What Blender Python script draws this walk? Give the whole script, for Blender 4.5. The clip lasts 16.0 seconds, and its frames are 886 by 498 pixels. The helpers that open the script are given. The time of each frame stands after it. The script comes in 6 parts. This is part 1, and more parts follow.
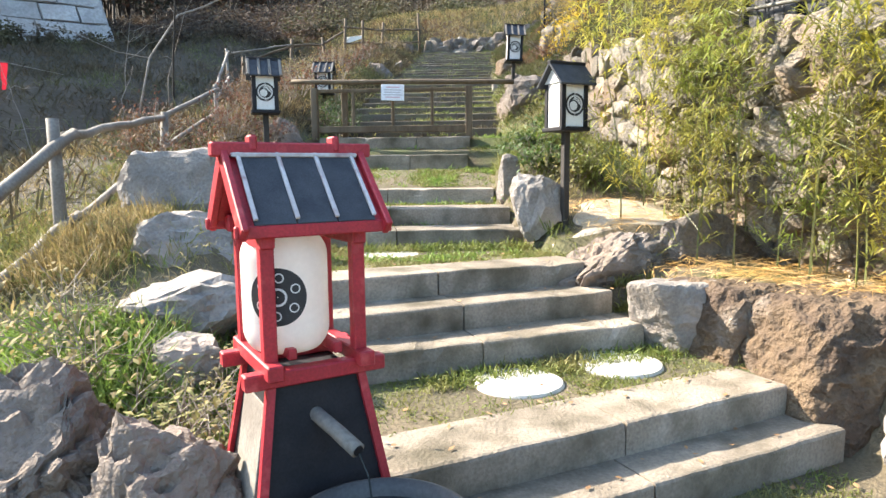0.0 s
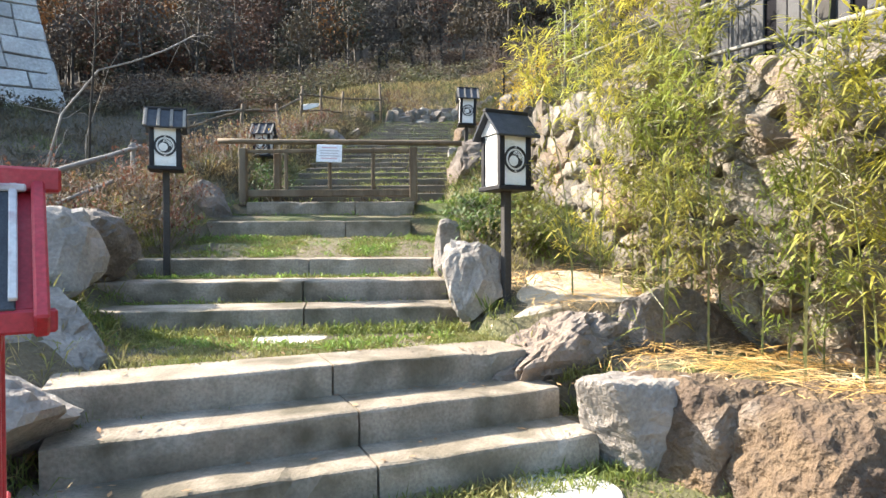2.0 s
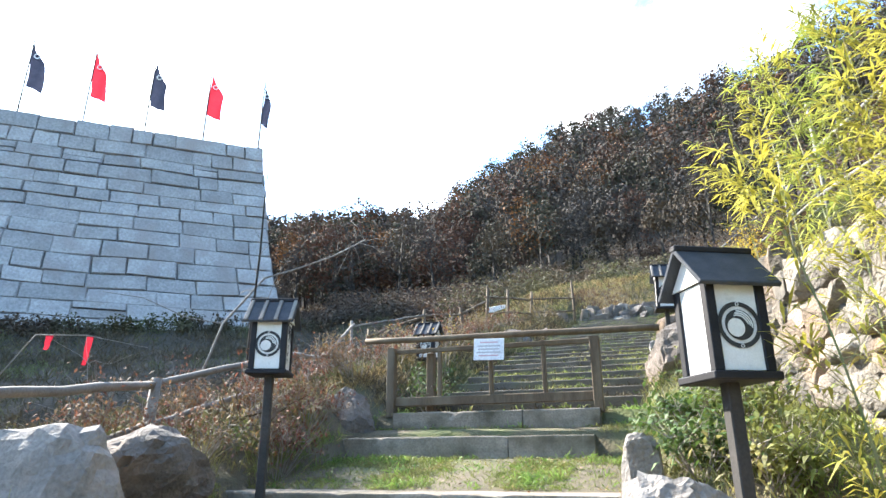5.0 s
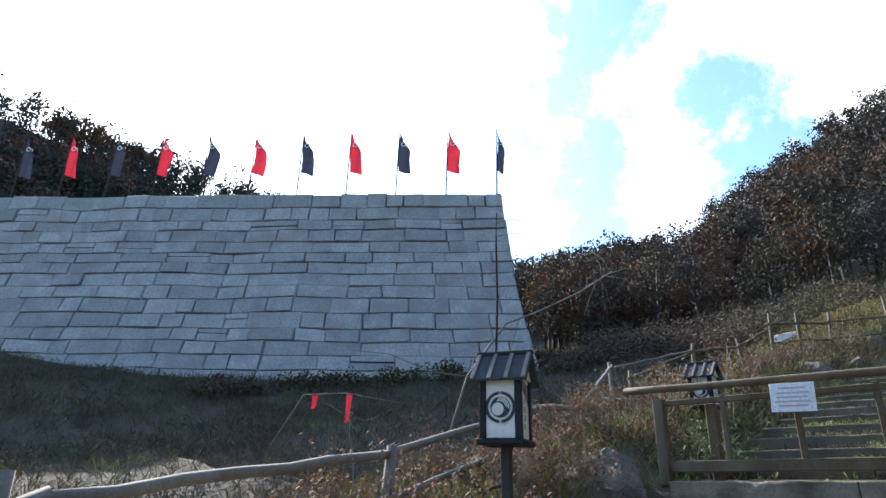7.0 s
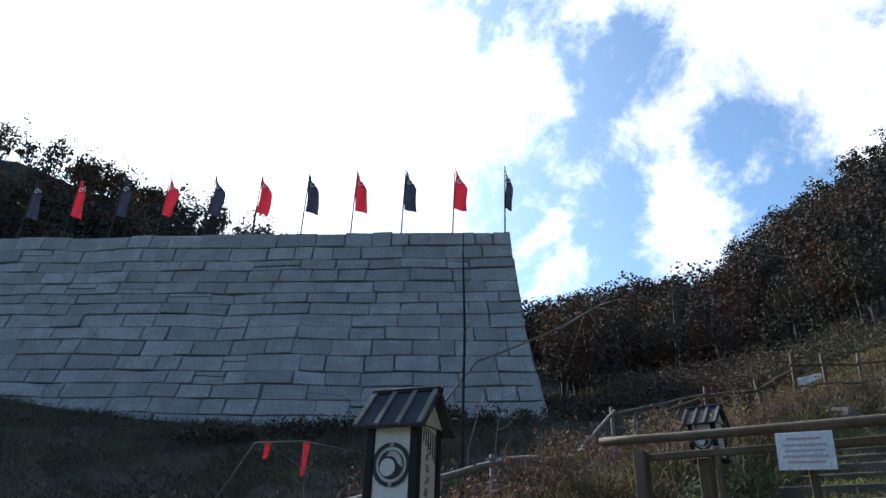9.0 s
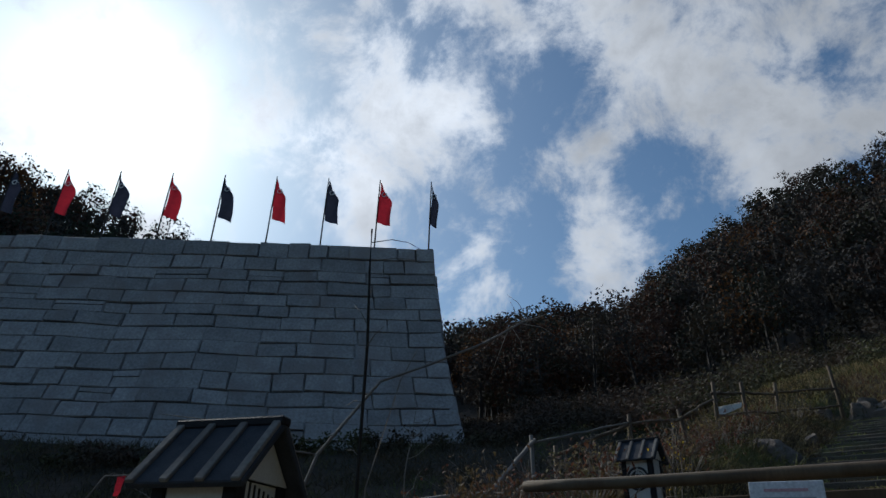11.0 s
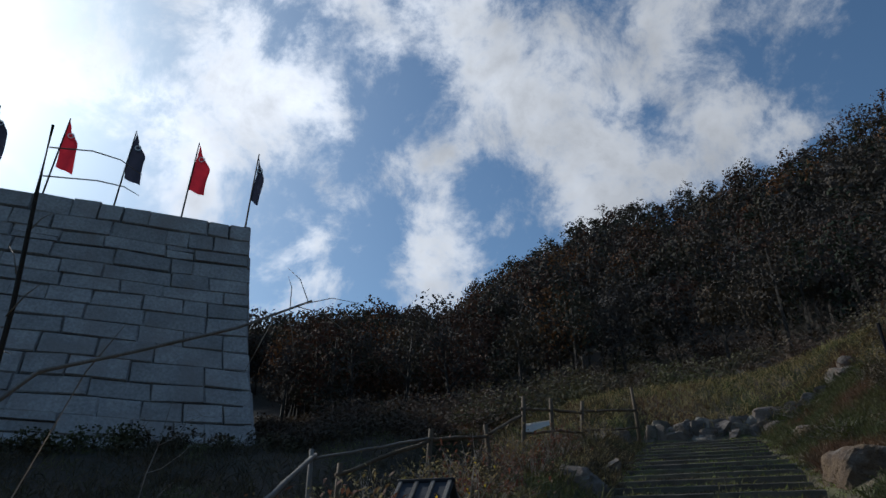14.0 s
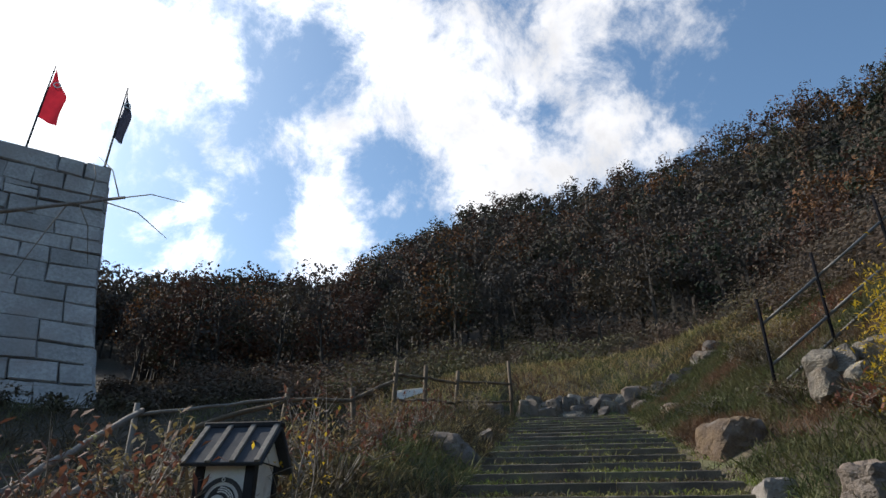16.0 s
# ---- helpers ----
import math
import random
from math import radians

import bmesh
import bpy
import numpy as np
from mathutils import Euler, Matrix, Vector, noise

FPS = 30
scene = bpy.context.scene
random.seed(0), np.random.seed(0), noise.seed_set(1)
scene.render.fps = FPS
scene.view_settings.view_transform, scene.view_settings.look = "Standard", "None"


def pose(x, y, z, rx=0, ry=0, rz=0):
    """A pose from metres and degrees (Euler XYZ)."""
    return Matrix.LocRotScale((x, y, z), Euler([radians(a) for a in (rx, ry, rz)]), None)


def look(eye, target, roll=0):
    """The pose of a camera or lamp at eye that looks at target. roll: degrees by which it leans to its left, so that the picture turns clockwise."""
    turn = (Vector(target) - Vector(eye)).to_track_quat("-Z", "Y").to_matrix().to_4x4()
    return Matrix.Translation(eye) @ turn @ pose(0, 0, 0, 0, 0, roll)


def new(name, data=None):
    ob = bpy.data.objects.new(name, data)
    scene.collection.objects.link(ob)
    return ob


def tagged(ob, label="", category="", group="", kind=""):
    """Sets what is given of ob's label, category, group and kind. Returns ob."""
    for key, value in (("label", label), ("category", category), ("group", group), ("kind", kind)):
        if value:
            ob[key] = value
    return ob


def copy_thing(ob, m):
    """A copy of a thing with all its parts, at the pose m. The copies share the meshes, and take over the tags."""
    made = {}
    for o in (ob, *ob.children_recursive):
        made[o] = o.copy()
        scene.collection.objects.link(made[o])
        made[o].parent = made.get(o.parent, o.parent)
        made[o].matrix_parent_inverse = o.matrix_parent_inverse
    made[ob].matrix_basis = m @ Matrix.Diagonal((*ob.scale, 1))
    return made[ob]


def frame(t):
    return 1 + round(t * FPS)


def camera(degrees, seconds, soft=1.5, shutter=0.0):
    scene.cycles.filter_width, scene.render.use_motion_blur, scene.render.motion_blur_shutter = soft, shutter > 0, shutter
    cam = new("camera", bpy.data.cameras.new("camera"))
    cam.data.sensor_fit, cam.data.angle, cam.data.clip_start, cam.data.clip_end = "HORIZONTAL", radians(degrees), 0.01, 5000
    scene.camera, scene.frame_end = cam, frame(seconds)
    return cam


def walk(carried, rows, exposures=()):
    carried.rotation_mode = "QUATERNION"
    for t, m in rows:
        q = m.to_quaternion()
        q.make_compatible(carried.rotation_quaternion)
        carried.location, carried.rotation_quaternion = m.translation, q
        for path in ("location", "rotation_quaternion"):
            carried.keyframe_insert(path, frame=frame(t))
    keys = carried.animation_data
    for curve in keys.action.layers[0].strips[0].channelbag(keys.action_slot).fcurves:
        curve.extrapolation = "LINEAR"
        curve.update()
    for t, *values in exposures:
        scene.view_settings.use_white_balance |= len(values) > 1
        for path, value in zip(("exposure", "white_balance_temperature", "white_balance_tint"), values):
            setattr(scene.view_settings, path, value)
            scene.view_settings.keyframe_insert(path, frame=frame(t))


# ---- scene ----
cam = camera(70.2, 16.0)
PATH = [
    (0, (0.365, 0.634, 1.228), (0.23, 2.614, 0.98), -0.5),
    (0.5, (0.389, 0.827, 1.197), (0.286, 2.811, 0.966), -0.4),
    (1, (0.428, 1.1, 1.192), (0.339, 3.087, 0.988), -0.3),
    (1.5, (0.612, 1.359, 1.216), (0.538, 3.353, 1.078), -0.3),
    (2, (0.709, 1.629, 1.18), (0.664, 3.629, 1.157), -0.2),
    (2.5, (0.815, 2.033, 1.177), (0.811, 4.026, 1.338), -0.2),
    (3, (0.987, 2.297, 1.146), (1.005, 4.27, 1.474), -0.4),
    (3.5, (0.974, 2.537, 1.112), (0.999, 4.496, 1.514), -0.5),
    (4, (0.846, 2.898, 1.098), (0.838, 4.832, 1.604), -0.3),
    (4.5, (0.867, 3.271, 1.136), (0.632, 5.182, 1.678), -0.4),
    (5, (0.853, 3.416, 1.27), (0.212, 5.205, 1.893), -0.3),
    (7.5, (0.428, 4.58, 1.579), (-0.875, 5.895, 2.335), 1.1),
    (8, (0.381, 4.936, 1.61), (-0.924, 6.221, 2.413), 1.2),
    (10.5, (-0.06, 6.08, 1.995), (-1.266, 7.392, 2.902), 1.2),
    (11, (-0.315, 6.4, 2.04), (-1.41, 7.798, 2.961), 1.1),
    (11.5, (-0.46, 6.94, 2.085), (-1.428, 8.413, 3.029), 1.1),
    (12, (-0.575, 7.255, 2.325), (-1.432, 8.792, 3.274), 0.9),
    (12.5, (-0.775, 7.463, 2.415), (-1.581, 9.029, 3.362), 0.9),
    (13, (-0.811, 7.733, 2.422), (-1.552, 9.33, 3.37), 0.8),
    (13.5, (-0.767, 7.99, 2.619), (-1.454, 9.615, 3.561), 0.5),
    (14, (-0.881, 8.25, 2.637), (-1.527, 9.902, 3.562), 0.5),
    (14.5, (-1.034, 8.618, 2.701), (-1.615, 10.302, 3.61), 0.5),
    (15, (-1.058, 9.019, 2.674), (-1.54, 10.733, 3.586), 0.4),
    (15.5, (-1.039, 9.32, 2.727), (-1.425, 11.065, 3.625), 0.2),
    (16, (-1.091, 9.439, 2.649), (-1.407, 11.212, 3.519), 0.2),
]
walk(cam, [(t, look(eye, target, roll)) for t, eye, target, roll in PATH],
     [(0, 1.88, 7050, 12), (3, 1.84, 7000, 12), (4, 1.7, 6850, 11), (4.6, 1.9, 6550, 10), (5.2, 2.1, 6400, 10), (7.3, 0.78, 6150, 11),
      (8.2, 0.38, 6100, 11), (10.3, -0.78, 6050, 8), (11, -1.27, 5950, 8), (12.5, -1.37, 5950, 9), (13.5, -1.22, 5950, 9),
      (14.5, -0.85, 6100, 9), (15.2, -0.48, 6300, 11), (16, -0.06, 6600, 11)])

# ---- world, sun ----
SUN_AZ, SUN_EL = -72.0, 35.3        # degrees; azimuth from +y towards +x
sun_dir = Vector((math.sin(radians(SUN_AZ)) * math.cos(radians(SUN_EL)),
                  math.cos(radians(SUN_AZ)) * math.cos(radians(SUN_EL)), math.sin(radians(SUN_EL))))
sun = new("sun", bpy.data.lights.new("sun", "SUN"))
sun.data.energy, sun.data.angle, sun.data.color = 5.0, radians(0.6), (1.0, 0.93, 0.82)
sun.matrix_world = look(sun_dir * 50, (0, 0, 0))

world = bpy.data.worlds.new("world")
scene.world = world
world.use_nodes = True
wt = world.node_tree
wt.nodes.clear()


def wnode(kind, **kw):
    n = wt.nodes.new(kind)
    for k, v in kw.items():
        if k == "inputs":
            for i, val in v.items():
                n.inputs[i].default_value = val
        elif k == "op":
            n.operation = v
    return n


def wmath(op, a, b=None, clamp=False):
    n = wt.nodes.new("ShaderNodeMath")
    n.operation, n.use_clamp = op, clamp
    for i, v in enumerate((a, b)):
        if v is None:
            continue
        if isinstance(v, (int, float)):
            n.inputs[i].default_value = v
        else:
            wt.links.new(v, n.inputs[i])
    return n.outputs[0]


sky = wt.nodes.new("ShaderNodeTexSky")
sky.sky_type, sky.sun_disc = "NISHITA", False
sky.sun_elevation, sky.sun_rotation = radians(SUN_EL), radians(SUN_AZ)
sky.altitude, sky.air_density, sky.dust_density, sky.ozone_density = 300, 1.0, 1.2, 1.5
coord = wt.nodes.new("ShaderNodeTexCoord")
spin = wt.nodes.new("ShaderNodeVectorRotate")
spin.rotation_type = "Z_AXIS"
spin.inputs["Angle"].default_value = radians(-32)
lift = wt.nodes.new("ShaderNodeVectorMath")
lift.operation = "ADD"
lift.inputs[1].default_value = (5.2, 1.7, 3.7)
wt.links.new(coord.outputs["Generated"], lift.inputs[0])
wt.links.new(lift.outputs[0], spin.inputs["Vector"])
big = wnode("ShaderNodeTexNoise", inputs={"Scale": 7.0, "Detail": 13.0, "Roughness": 0.64, "Distortion": 0.2})
wt.links.new(spin.outputs[0], big.inputs["Vector"])
shade = wnode("ShaderNodeTexNoise", inputs={"Scale": 6.5, "Detail": 8.0, "Roughness": 0.55})
wt.links.new(spin.outputs[0], shade.inputs["Vector"])
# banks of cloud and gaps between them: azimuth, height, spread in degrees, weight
# the wide gap at azimuth 115 is unseen, added to dim light from behind
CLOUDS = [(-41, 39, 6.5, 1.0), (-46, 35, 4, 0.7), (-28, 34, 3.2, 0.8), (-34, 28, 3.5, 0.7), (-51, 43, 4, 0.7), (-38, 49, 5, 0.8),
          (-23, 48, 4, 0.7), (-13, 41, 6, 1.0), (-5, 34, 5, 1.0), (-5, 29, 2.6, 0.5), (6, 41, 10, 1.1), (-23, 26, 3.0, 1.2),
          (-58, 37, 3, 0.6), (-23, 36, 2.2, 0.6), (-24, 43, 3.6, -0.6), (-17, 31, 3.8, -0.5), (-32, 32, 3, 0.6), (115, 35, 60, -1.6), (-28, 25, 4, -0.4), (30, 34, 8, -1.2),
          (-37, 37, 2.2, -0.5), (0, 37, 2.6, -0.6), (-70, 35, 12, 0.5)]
bank = None
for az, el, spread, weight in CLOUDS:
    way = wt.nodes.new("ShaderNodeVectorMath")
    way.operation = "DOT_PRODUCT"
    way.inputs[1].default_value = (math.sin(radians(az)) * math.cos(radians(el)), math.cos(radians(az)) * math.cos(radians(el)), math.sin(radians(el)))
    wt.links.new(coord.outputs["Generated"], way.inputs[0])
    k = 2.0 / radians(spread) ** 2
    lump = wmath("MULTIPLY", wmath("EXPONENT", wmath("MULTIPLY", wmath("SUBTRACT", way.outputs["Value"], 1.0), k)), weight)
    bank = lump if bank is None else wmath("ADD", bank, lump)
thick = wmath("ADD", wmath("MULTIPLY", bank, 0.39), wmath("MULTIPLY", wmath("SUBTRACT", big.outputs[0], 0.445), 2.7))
ramp = wt.nodes.new("ShaderNodeValToRGB")
ramp.color_ramp.interpolation = "EASE"
ramp.color_ramp.elements[0].position, ramp.color_ramp.elements[1].position = 0.0, 0.62
wt.links.new(thick, ramp.inputs[0])
# forward scattering round the sun
dot = wt.nodes.new("ShaderNodeVectorMath")
dot.operation = "DOT_PRODUCT"
dot.inputs[1].default_value = sun_dir
wt.links.new(coord.outputs["Generated"], dot.inputs[0])
near_sun = wmath("MAXIMUM", dot.outputs["Value"], 0.0)
halo = wmath("MULTIPLY", wmath("POWER", near_sun, 160.0), 6.0)
core = wmath("MULTIPLY", wmath("POWER", near_sun, 900.0), 60.0)
veil = wmath("MULTIPLY", wmath("POWER", near_sun, 14.0), 2.2)
lobe = wmath("MULTIPLY", wmath("POWER", near_sun, 1.5), 12.0)
dense = wmath("SUBTRACT", 1.0, wmath("MULTIPLY", wmath("MULTIPLY", wmath("SUBTRACT", thick, 0.35), 0.9, True), 0.6))
cloud_light = wmath("ADD", wmath("MULTIPLY", wmath("MULTIPLY", wmath("ADD", shade.outputs[0], 0.15), dense), wmath("ADD", 5.6, lobe)), 1.5)
cloud_col = wt.nodes.new("ShaderNodeCombineXYZ")
for i, k in enumerate((0.97, 0.99, 1.03)):
    wt.links.new(wmath("MULTIPLY", cloud_light, k), cloud_col.inputs[i])
mixc = wt.nodes.new("ShaderNodeMix")
mixc.data_type = "RGBA"
wt.links.new(ramp.outputs[0], mixc.inputs["Factor"])
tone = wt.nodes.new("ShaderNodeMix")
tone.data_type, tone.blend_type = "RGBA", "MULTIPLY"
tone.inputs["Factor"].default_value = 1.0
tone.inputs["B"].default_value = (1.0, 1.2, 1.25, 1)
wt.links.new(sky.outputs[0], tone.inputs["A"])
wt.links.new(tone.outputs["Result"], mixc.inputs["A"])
wt.links.new(cloud_col.outputs[0], mixc.inputs["B"])
glow = wt.nodes.new("ShaderNodeMix")
glow.data_type, glow.blend_type = "RGBA", "ADD"
glow.inputs["Factor"].default_value = 1.0
wt.links.new(mixc.outputs["Result"], glow.inputs["A"])
gl = wt.nodes.new("ShaderNodeCombineXYZ")
for i in range(3):
    wt.links.new(wmath("ADD", core, wmath("ADD", halo, veil)), gl.inputs[i])
wt.links.new(gl.outputs[0], glow.inputs["B"])
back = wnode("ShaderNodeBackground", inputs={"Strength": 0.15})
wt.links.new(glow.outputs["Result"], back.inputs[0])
wout = wt.nodes.new("ShaderNodeOutputWorld")
wt.links.new(back.outputs[0], wout.inputs[0])

# ---- materials ----
MATS = {}


def material(name, c1, c2, scale=8.0, detail_scale=60.0, rough=0.85, bump=0.3, bump_dist=0.01, c3=None, c3_scale=1.5,
             c3_low=0.5, c3_high=0.65, metal=0.0, rnd=0.0, island=0.0, stretch=(1, 1, 1), trans=0.0, spec=0.5, speckle=(0.72, 1.2)):
    """Two noises for colour, a third for stains, a fine one for relief; rnd / island: variation by piece."""
    m = bpy.data.materials.new(name)
    m.use_nodes = True
    nt = m.node_tree
    bsdf = nt.nodes["Principled BSDF"]
    bsdf.inputs["Roughness"].default_value, bsdf.inputs["Metallic"].default_value = rough, metal
    bsdf.inputs["Specular IOR Level"].default_value = spec
    tc = nt.nodes.new("ShaderNodeTexCoord")
    mp = nt.nodes.new("ShaderNodeMapping")
    mp.inputs["Scale"].default_value = stretch
    geo = nt.nodes.new("ShaderNodeNewGeometry")
    nt.links.new(geo.outputs["Position"], mp.inputs[0])

    def noise_of(sc, det):
        n = nt.nodes.new("ShaderNodeTexNoise")
        n.inputs["Scale"].default_value, n.inputs["Detail"].default_value = sc, det
        nt.links.new(mp.outputs[0], n.inputs["Vector"])
        return n.outputs[0]

    def mix_of(fac, a, b, blend="MIX"):
        n = nt.nodes.new("ShaderNodeMix")
        n.data_type, n.blend_type = "RGBA", blend
        if isinstance(fac, float):
            n.inputs["Factor"].default_value = fac
        else:
            nt.links.new(fac, n.inputs["Factor"])
        for key, v in (("A", a), ("B", b)):
            if isinstance(v, tuple):
                n.inputs[key].default_value = (*v, 1)
            else:
                nt.links.new(v, n.inputs[key])
        return n.outputs["Result"]

    def ramp_of(src, lo, hi):
        n = nt.nodes.new("ShaderNodeMapRange")
        n.inputs["From Min"].default_value, n.inputs["From Max"].default_value = lo, hi
        nt.links.new(src, n.inputs["Value"])
        return n.outputs[0]

    coarse = noise_of(scale, 5.0)
    fine = noise_of(detail_scale, 4.0)
    col = mix_of(ramp_of(coarse, 0.35, 0.65), c1, c2)
    mottle = nt.nodes.new("ShaderNodeMapRange")
    mottle.inputs["From Min"].default_value, mottle.inputs["From Max"].default_value = 0.25, 0.75
    mottle.inputs["To Min"].default_value, mottle.inputs["To Max"].default_value = speckle
    nt.links.new(fine, mottle.inputs["Value"])
    col = mix_of(1.0, col, mottle.outputs[0], "MULTIPLY")
    if c3:
        col = mix_of(ramp_of(noise_of(c3_scale, 6.0), c3_low, c3_high), col, c3)
    if rnd or island:
        src = None
        if rnd:
            info = nt.nodes.new("ShaderNodeObjectInfo")
            src = info.outputs["Random"]
        else:
            src = geo.outputs["Random Per Island"]
        v = nt.nodes.new("ShaderNodeMapRange")
        amount = rnd or island
        v.inputs["To Min"].default_value, v.inputs["To Max"].default_value = 1 - amount, 1 + amount
        nt.links.new(src, v.inputs["Value"])
        col = mix_of(1.0, col, v.outputs[0], "MULTIPLY")
    nt.links.new(col, bsdf.inputs["Base Color"])
    if bump:
        b = nt.nodes.new("ShaderNodeBump")
        b.inputs["Strength"].default_value, b.inputs["Distance"].default_value = bump, bump_dist
        add = nt.nodes.new("ShaderNodeMath")
        add.operation = "ADD"
        nt.links.new(coarse, add.inputs[0])
        nt.links.new(fine, add.inputs[1])
        nt.links.new(add.outputs[0], b.inputs["Height"])
        nt.links.new(b.outputs[0], bsdf.inputs["Normal"])
    if trans:
        out = nt.nodes["Material Output"]
        tr = nt.nodes.new("ShaderNodeBsdfTranslucent")
        nt.links.new(col, tr.inputs[0])
        mx = nt.nodes.new("ShaderNodeMixShader")
        mx.inputs[0].default_value = trans
        nt.links.new(bsdf.outputs[0], mx.inputs[1])
        nt.links.new(tr.outputs[0], mx.inputs[2])
        nt.links.new(mx.outputs[0], out.inputs[0])
    MATS[name] = m
    return m


M_GROUND = material("soil", (0.136, 0.108, 0.068), (0.092, 0.076, 0.044), 1.6, 45, 0.95, 0.6, 0.03, (0.10, 0.115, 0.04), 0.9, 0.5, 0.66)
M_FLOOR = material("litter_and_dark_ground", (0.052, 0.035, 0.021), (0.038, 0.032, 0.020), 0.4, 6, 0.95, 0.5, 0.1)
M_SLAB = material("step_stone", (0.310, 0.262, 0.208), (0.196, 0.162, 0.122), 3.0, 55, 0.92, 0.7, 0.012, (0.088, 0.074, 0.048), 2.4, 0.48, 0.66, rnd=0.14)
M_OLDSLAB = material("old_step", (0.145, 0.120, 0.090), (0.085, 0.070, 0.054), 3.0, 60, 0.92, 0.5, 0.008, (0.13, 0.12, 0.07), 1.8, 0.5, 0.68, rnd=0.15)
M_ROCK = material("rock", (0.205, 0.172, 0.148), (0.112, 0.096, 0.083), 3.5, 45, 0.92, 0.8, 0.03, (0.22, 0.165, 0.125), 1.3, 0.48, 0.68)
M_ROCK_BROWN = material("brown_rock", (0.165, 0.112, 0.066), (0.082, 0.055, 0.038), 4, 40, 0.92, 0.9, 0.04, (0.24, 0.20, 0.165), 2.1, 0.58, 0.72)
M_ROCK_PALE = material("pale_rock", (0.290, 0.262, 0.236), (0.200, 0.178, 0.158), 4, 45, 0.9, 0.7, 0.02, (0.40, 0.30, 0.23), 1.6, 0.55, 0.75)
M_RUBBLE = material("rubble", (0.262, 0.232, 0.188), (0.128, 0.112, 0.094), 4, 40, 0.92, 0.9, 0.03, (0.29, 0.20, 0.13), 1.5, 0.52, 0.7, rnd=0.35)
M_MORTAR = material("wall_earth", (0.11, 0.088, 0.062), (0.07, 0.058, 0.042), 5, 50, 0.95, 0.6, 0.03)
M_BLOCK = material("castle_block", (0.385, 0.355, 0.340), (0.305, 0.285, 0.275), 1.1, 9, 0.9, 0.6, 0.06, (0.30, 0.255, 0.235), 0.55, 0.52, 0.72, rnd=0.16)
M_JOINT = material("castle_joint", (0.17, 0.155, 0.148), (0.12, 0.11, 0.105), 2, 12, 0.95, 0.5, 0.03)
M_DISC = material("pale_stone", (0.546, 0.528, 0.475), (0.458, 0.440, 0.387), 6, 120, 0.85, 0.3, 0.004)
M_RED = material("red_paint", (0.42, 0.022, 0.035), (0.33, 0.018, 0.028), 9, 120, 0.5, 0.25, 0.003, (0.50, 0.07, 0.07), 14, 0.58, 0.72)
M_BLACK = material("black_paint", (0.012, 0.012, 0.015), (0.020, 0.019, 0.022), 9, 120, 0.6, 0.3, 0.003, spec=0.25)
M_SLATE = material("roof_felt", (0.045, 0.05, 0.06), (0.065, 0.07, 0.08), 12, 250, 0.85, 0.5, 0.003, spec=0.25)
M_WHITE = material("white_paint", (0.74, 0.73, 0.70), (0.66, 0.65, 0.62), 10, 140, 0.6, 0.15, 0.002, (0.5, 0.49, 0.46), 18, 0.6, 0.75, speckle=(0.9, 1.06))
M_WORN = material("worn_white_paint", (0.56, 0.53, 0.52), (0.44, 0.40, 0.40), 12, 90, 0.7, 0.3, 0.002, (0.34, 0.24, 0.24), 20, 0.55, 0.7, speckle=(0.85, 1.1))
M_PAPER = material("lantern_paper", (0.84, 0.83, 0.80), (0.78, 0.77, 0.74), 3, 60, 0.7, 0.1, 0.002, trans=0.45, speckle=(0.96, 1.03))
M_LOGO = material("logo_black", (0.02, 0.02, 0.022), (0.03, 0.03, 0.032), 20, 200, 0.6, 0.1, 0.001)
M_NAVY = material("navy_cloth", (0.03, 0.035, 0.06), (0.04, 0.045, 0.075), 4, 80, 0.9, 0.2, 0.003, trans=0.35)
M_FLAGRED = material("red_cloth", (0.55, 0.03, 0.05), (0.46, 0.025, 0.045), 4, 80, 0.9, 0.2, 0.003, trans=0.4)
M_WOOD = material("weathered_wood", (0.128, 0.088, 0.050), (0.086, 0.056, 0.032), 5, 60, 0.8, 0.4, 0.004, (0.17, 0.13, 0.085), 3, 0.52, 0.7, stretch=(1, 1, 0.25))
M_GREYWOOD = material("grey_wood", (0.231, 0.211, 0.184), (0.163, 0.143, 0.122), 5, 60, 0.85, 0.5, 0.005, (0.16, 0.14, 0.12), 3, 0.55, 0.7)
M_DARKWOOD = material("dark_wood", (0.028, 0.025, 0.022), (0.042, 0.036, 0.032), 5, 60, 0.8, 0.4, 0.004)
M_BAMBOO = material("bamboo_leaf", (0.235, 0.260, 0.055), (0.310, 0.278, 0.072), 2.0, 30, 0.55, 0.0, 0.01, (0.22, 0.28, 0.06), 0.9, 0.5, 0.62, island=0.4, trans=0.45)
M_BAMBOO_GOLD = material("yellowing_bamboo_leaf", (0.489, 0.430, 0.069), (0.411, 0.391, 0.078), 2.0, 30, 0.55, 0.0, 0.01, (0.30, 0.34, 0.07), 0.9, 0.5, 0.62, island=0.35, trans=0.45)
M_SAND = material("pale_earth", (0.52, 0.46, 0.37), (0.42, 0.36, 0.28), 5, 60, 0.95, 0.5, 0.015, (0.34, 0.27, 0.18), 3.5, 0.52, 0.66)
M_STALK = material("bamboo_stalk", (0.115, 0.144, 0.036), (0.173, 0.158, 0.058), 6, 60, 0.5, 0.1, 0.002)
M_YELLOW = material("yellow_shrub", (0.62, 0.42, 0.03), (0.52, 0.38, 0.04), 3, 30, 0.6, 0.0, 0.01, island=0.3, trans=0.4)
M_GRASS = material("green_grass", (0.136, 0.187, 0.038), (0.204, 0.212, 0.060), 2.5, 30, 0.7, 0.0, 0.01, (0.25, 0.22, 0.09), 1.2, 0.5, 0.66, island=0.35, trans=0.35)
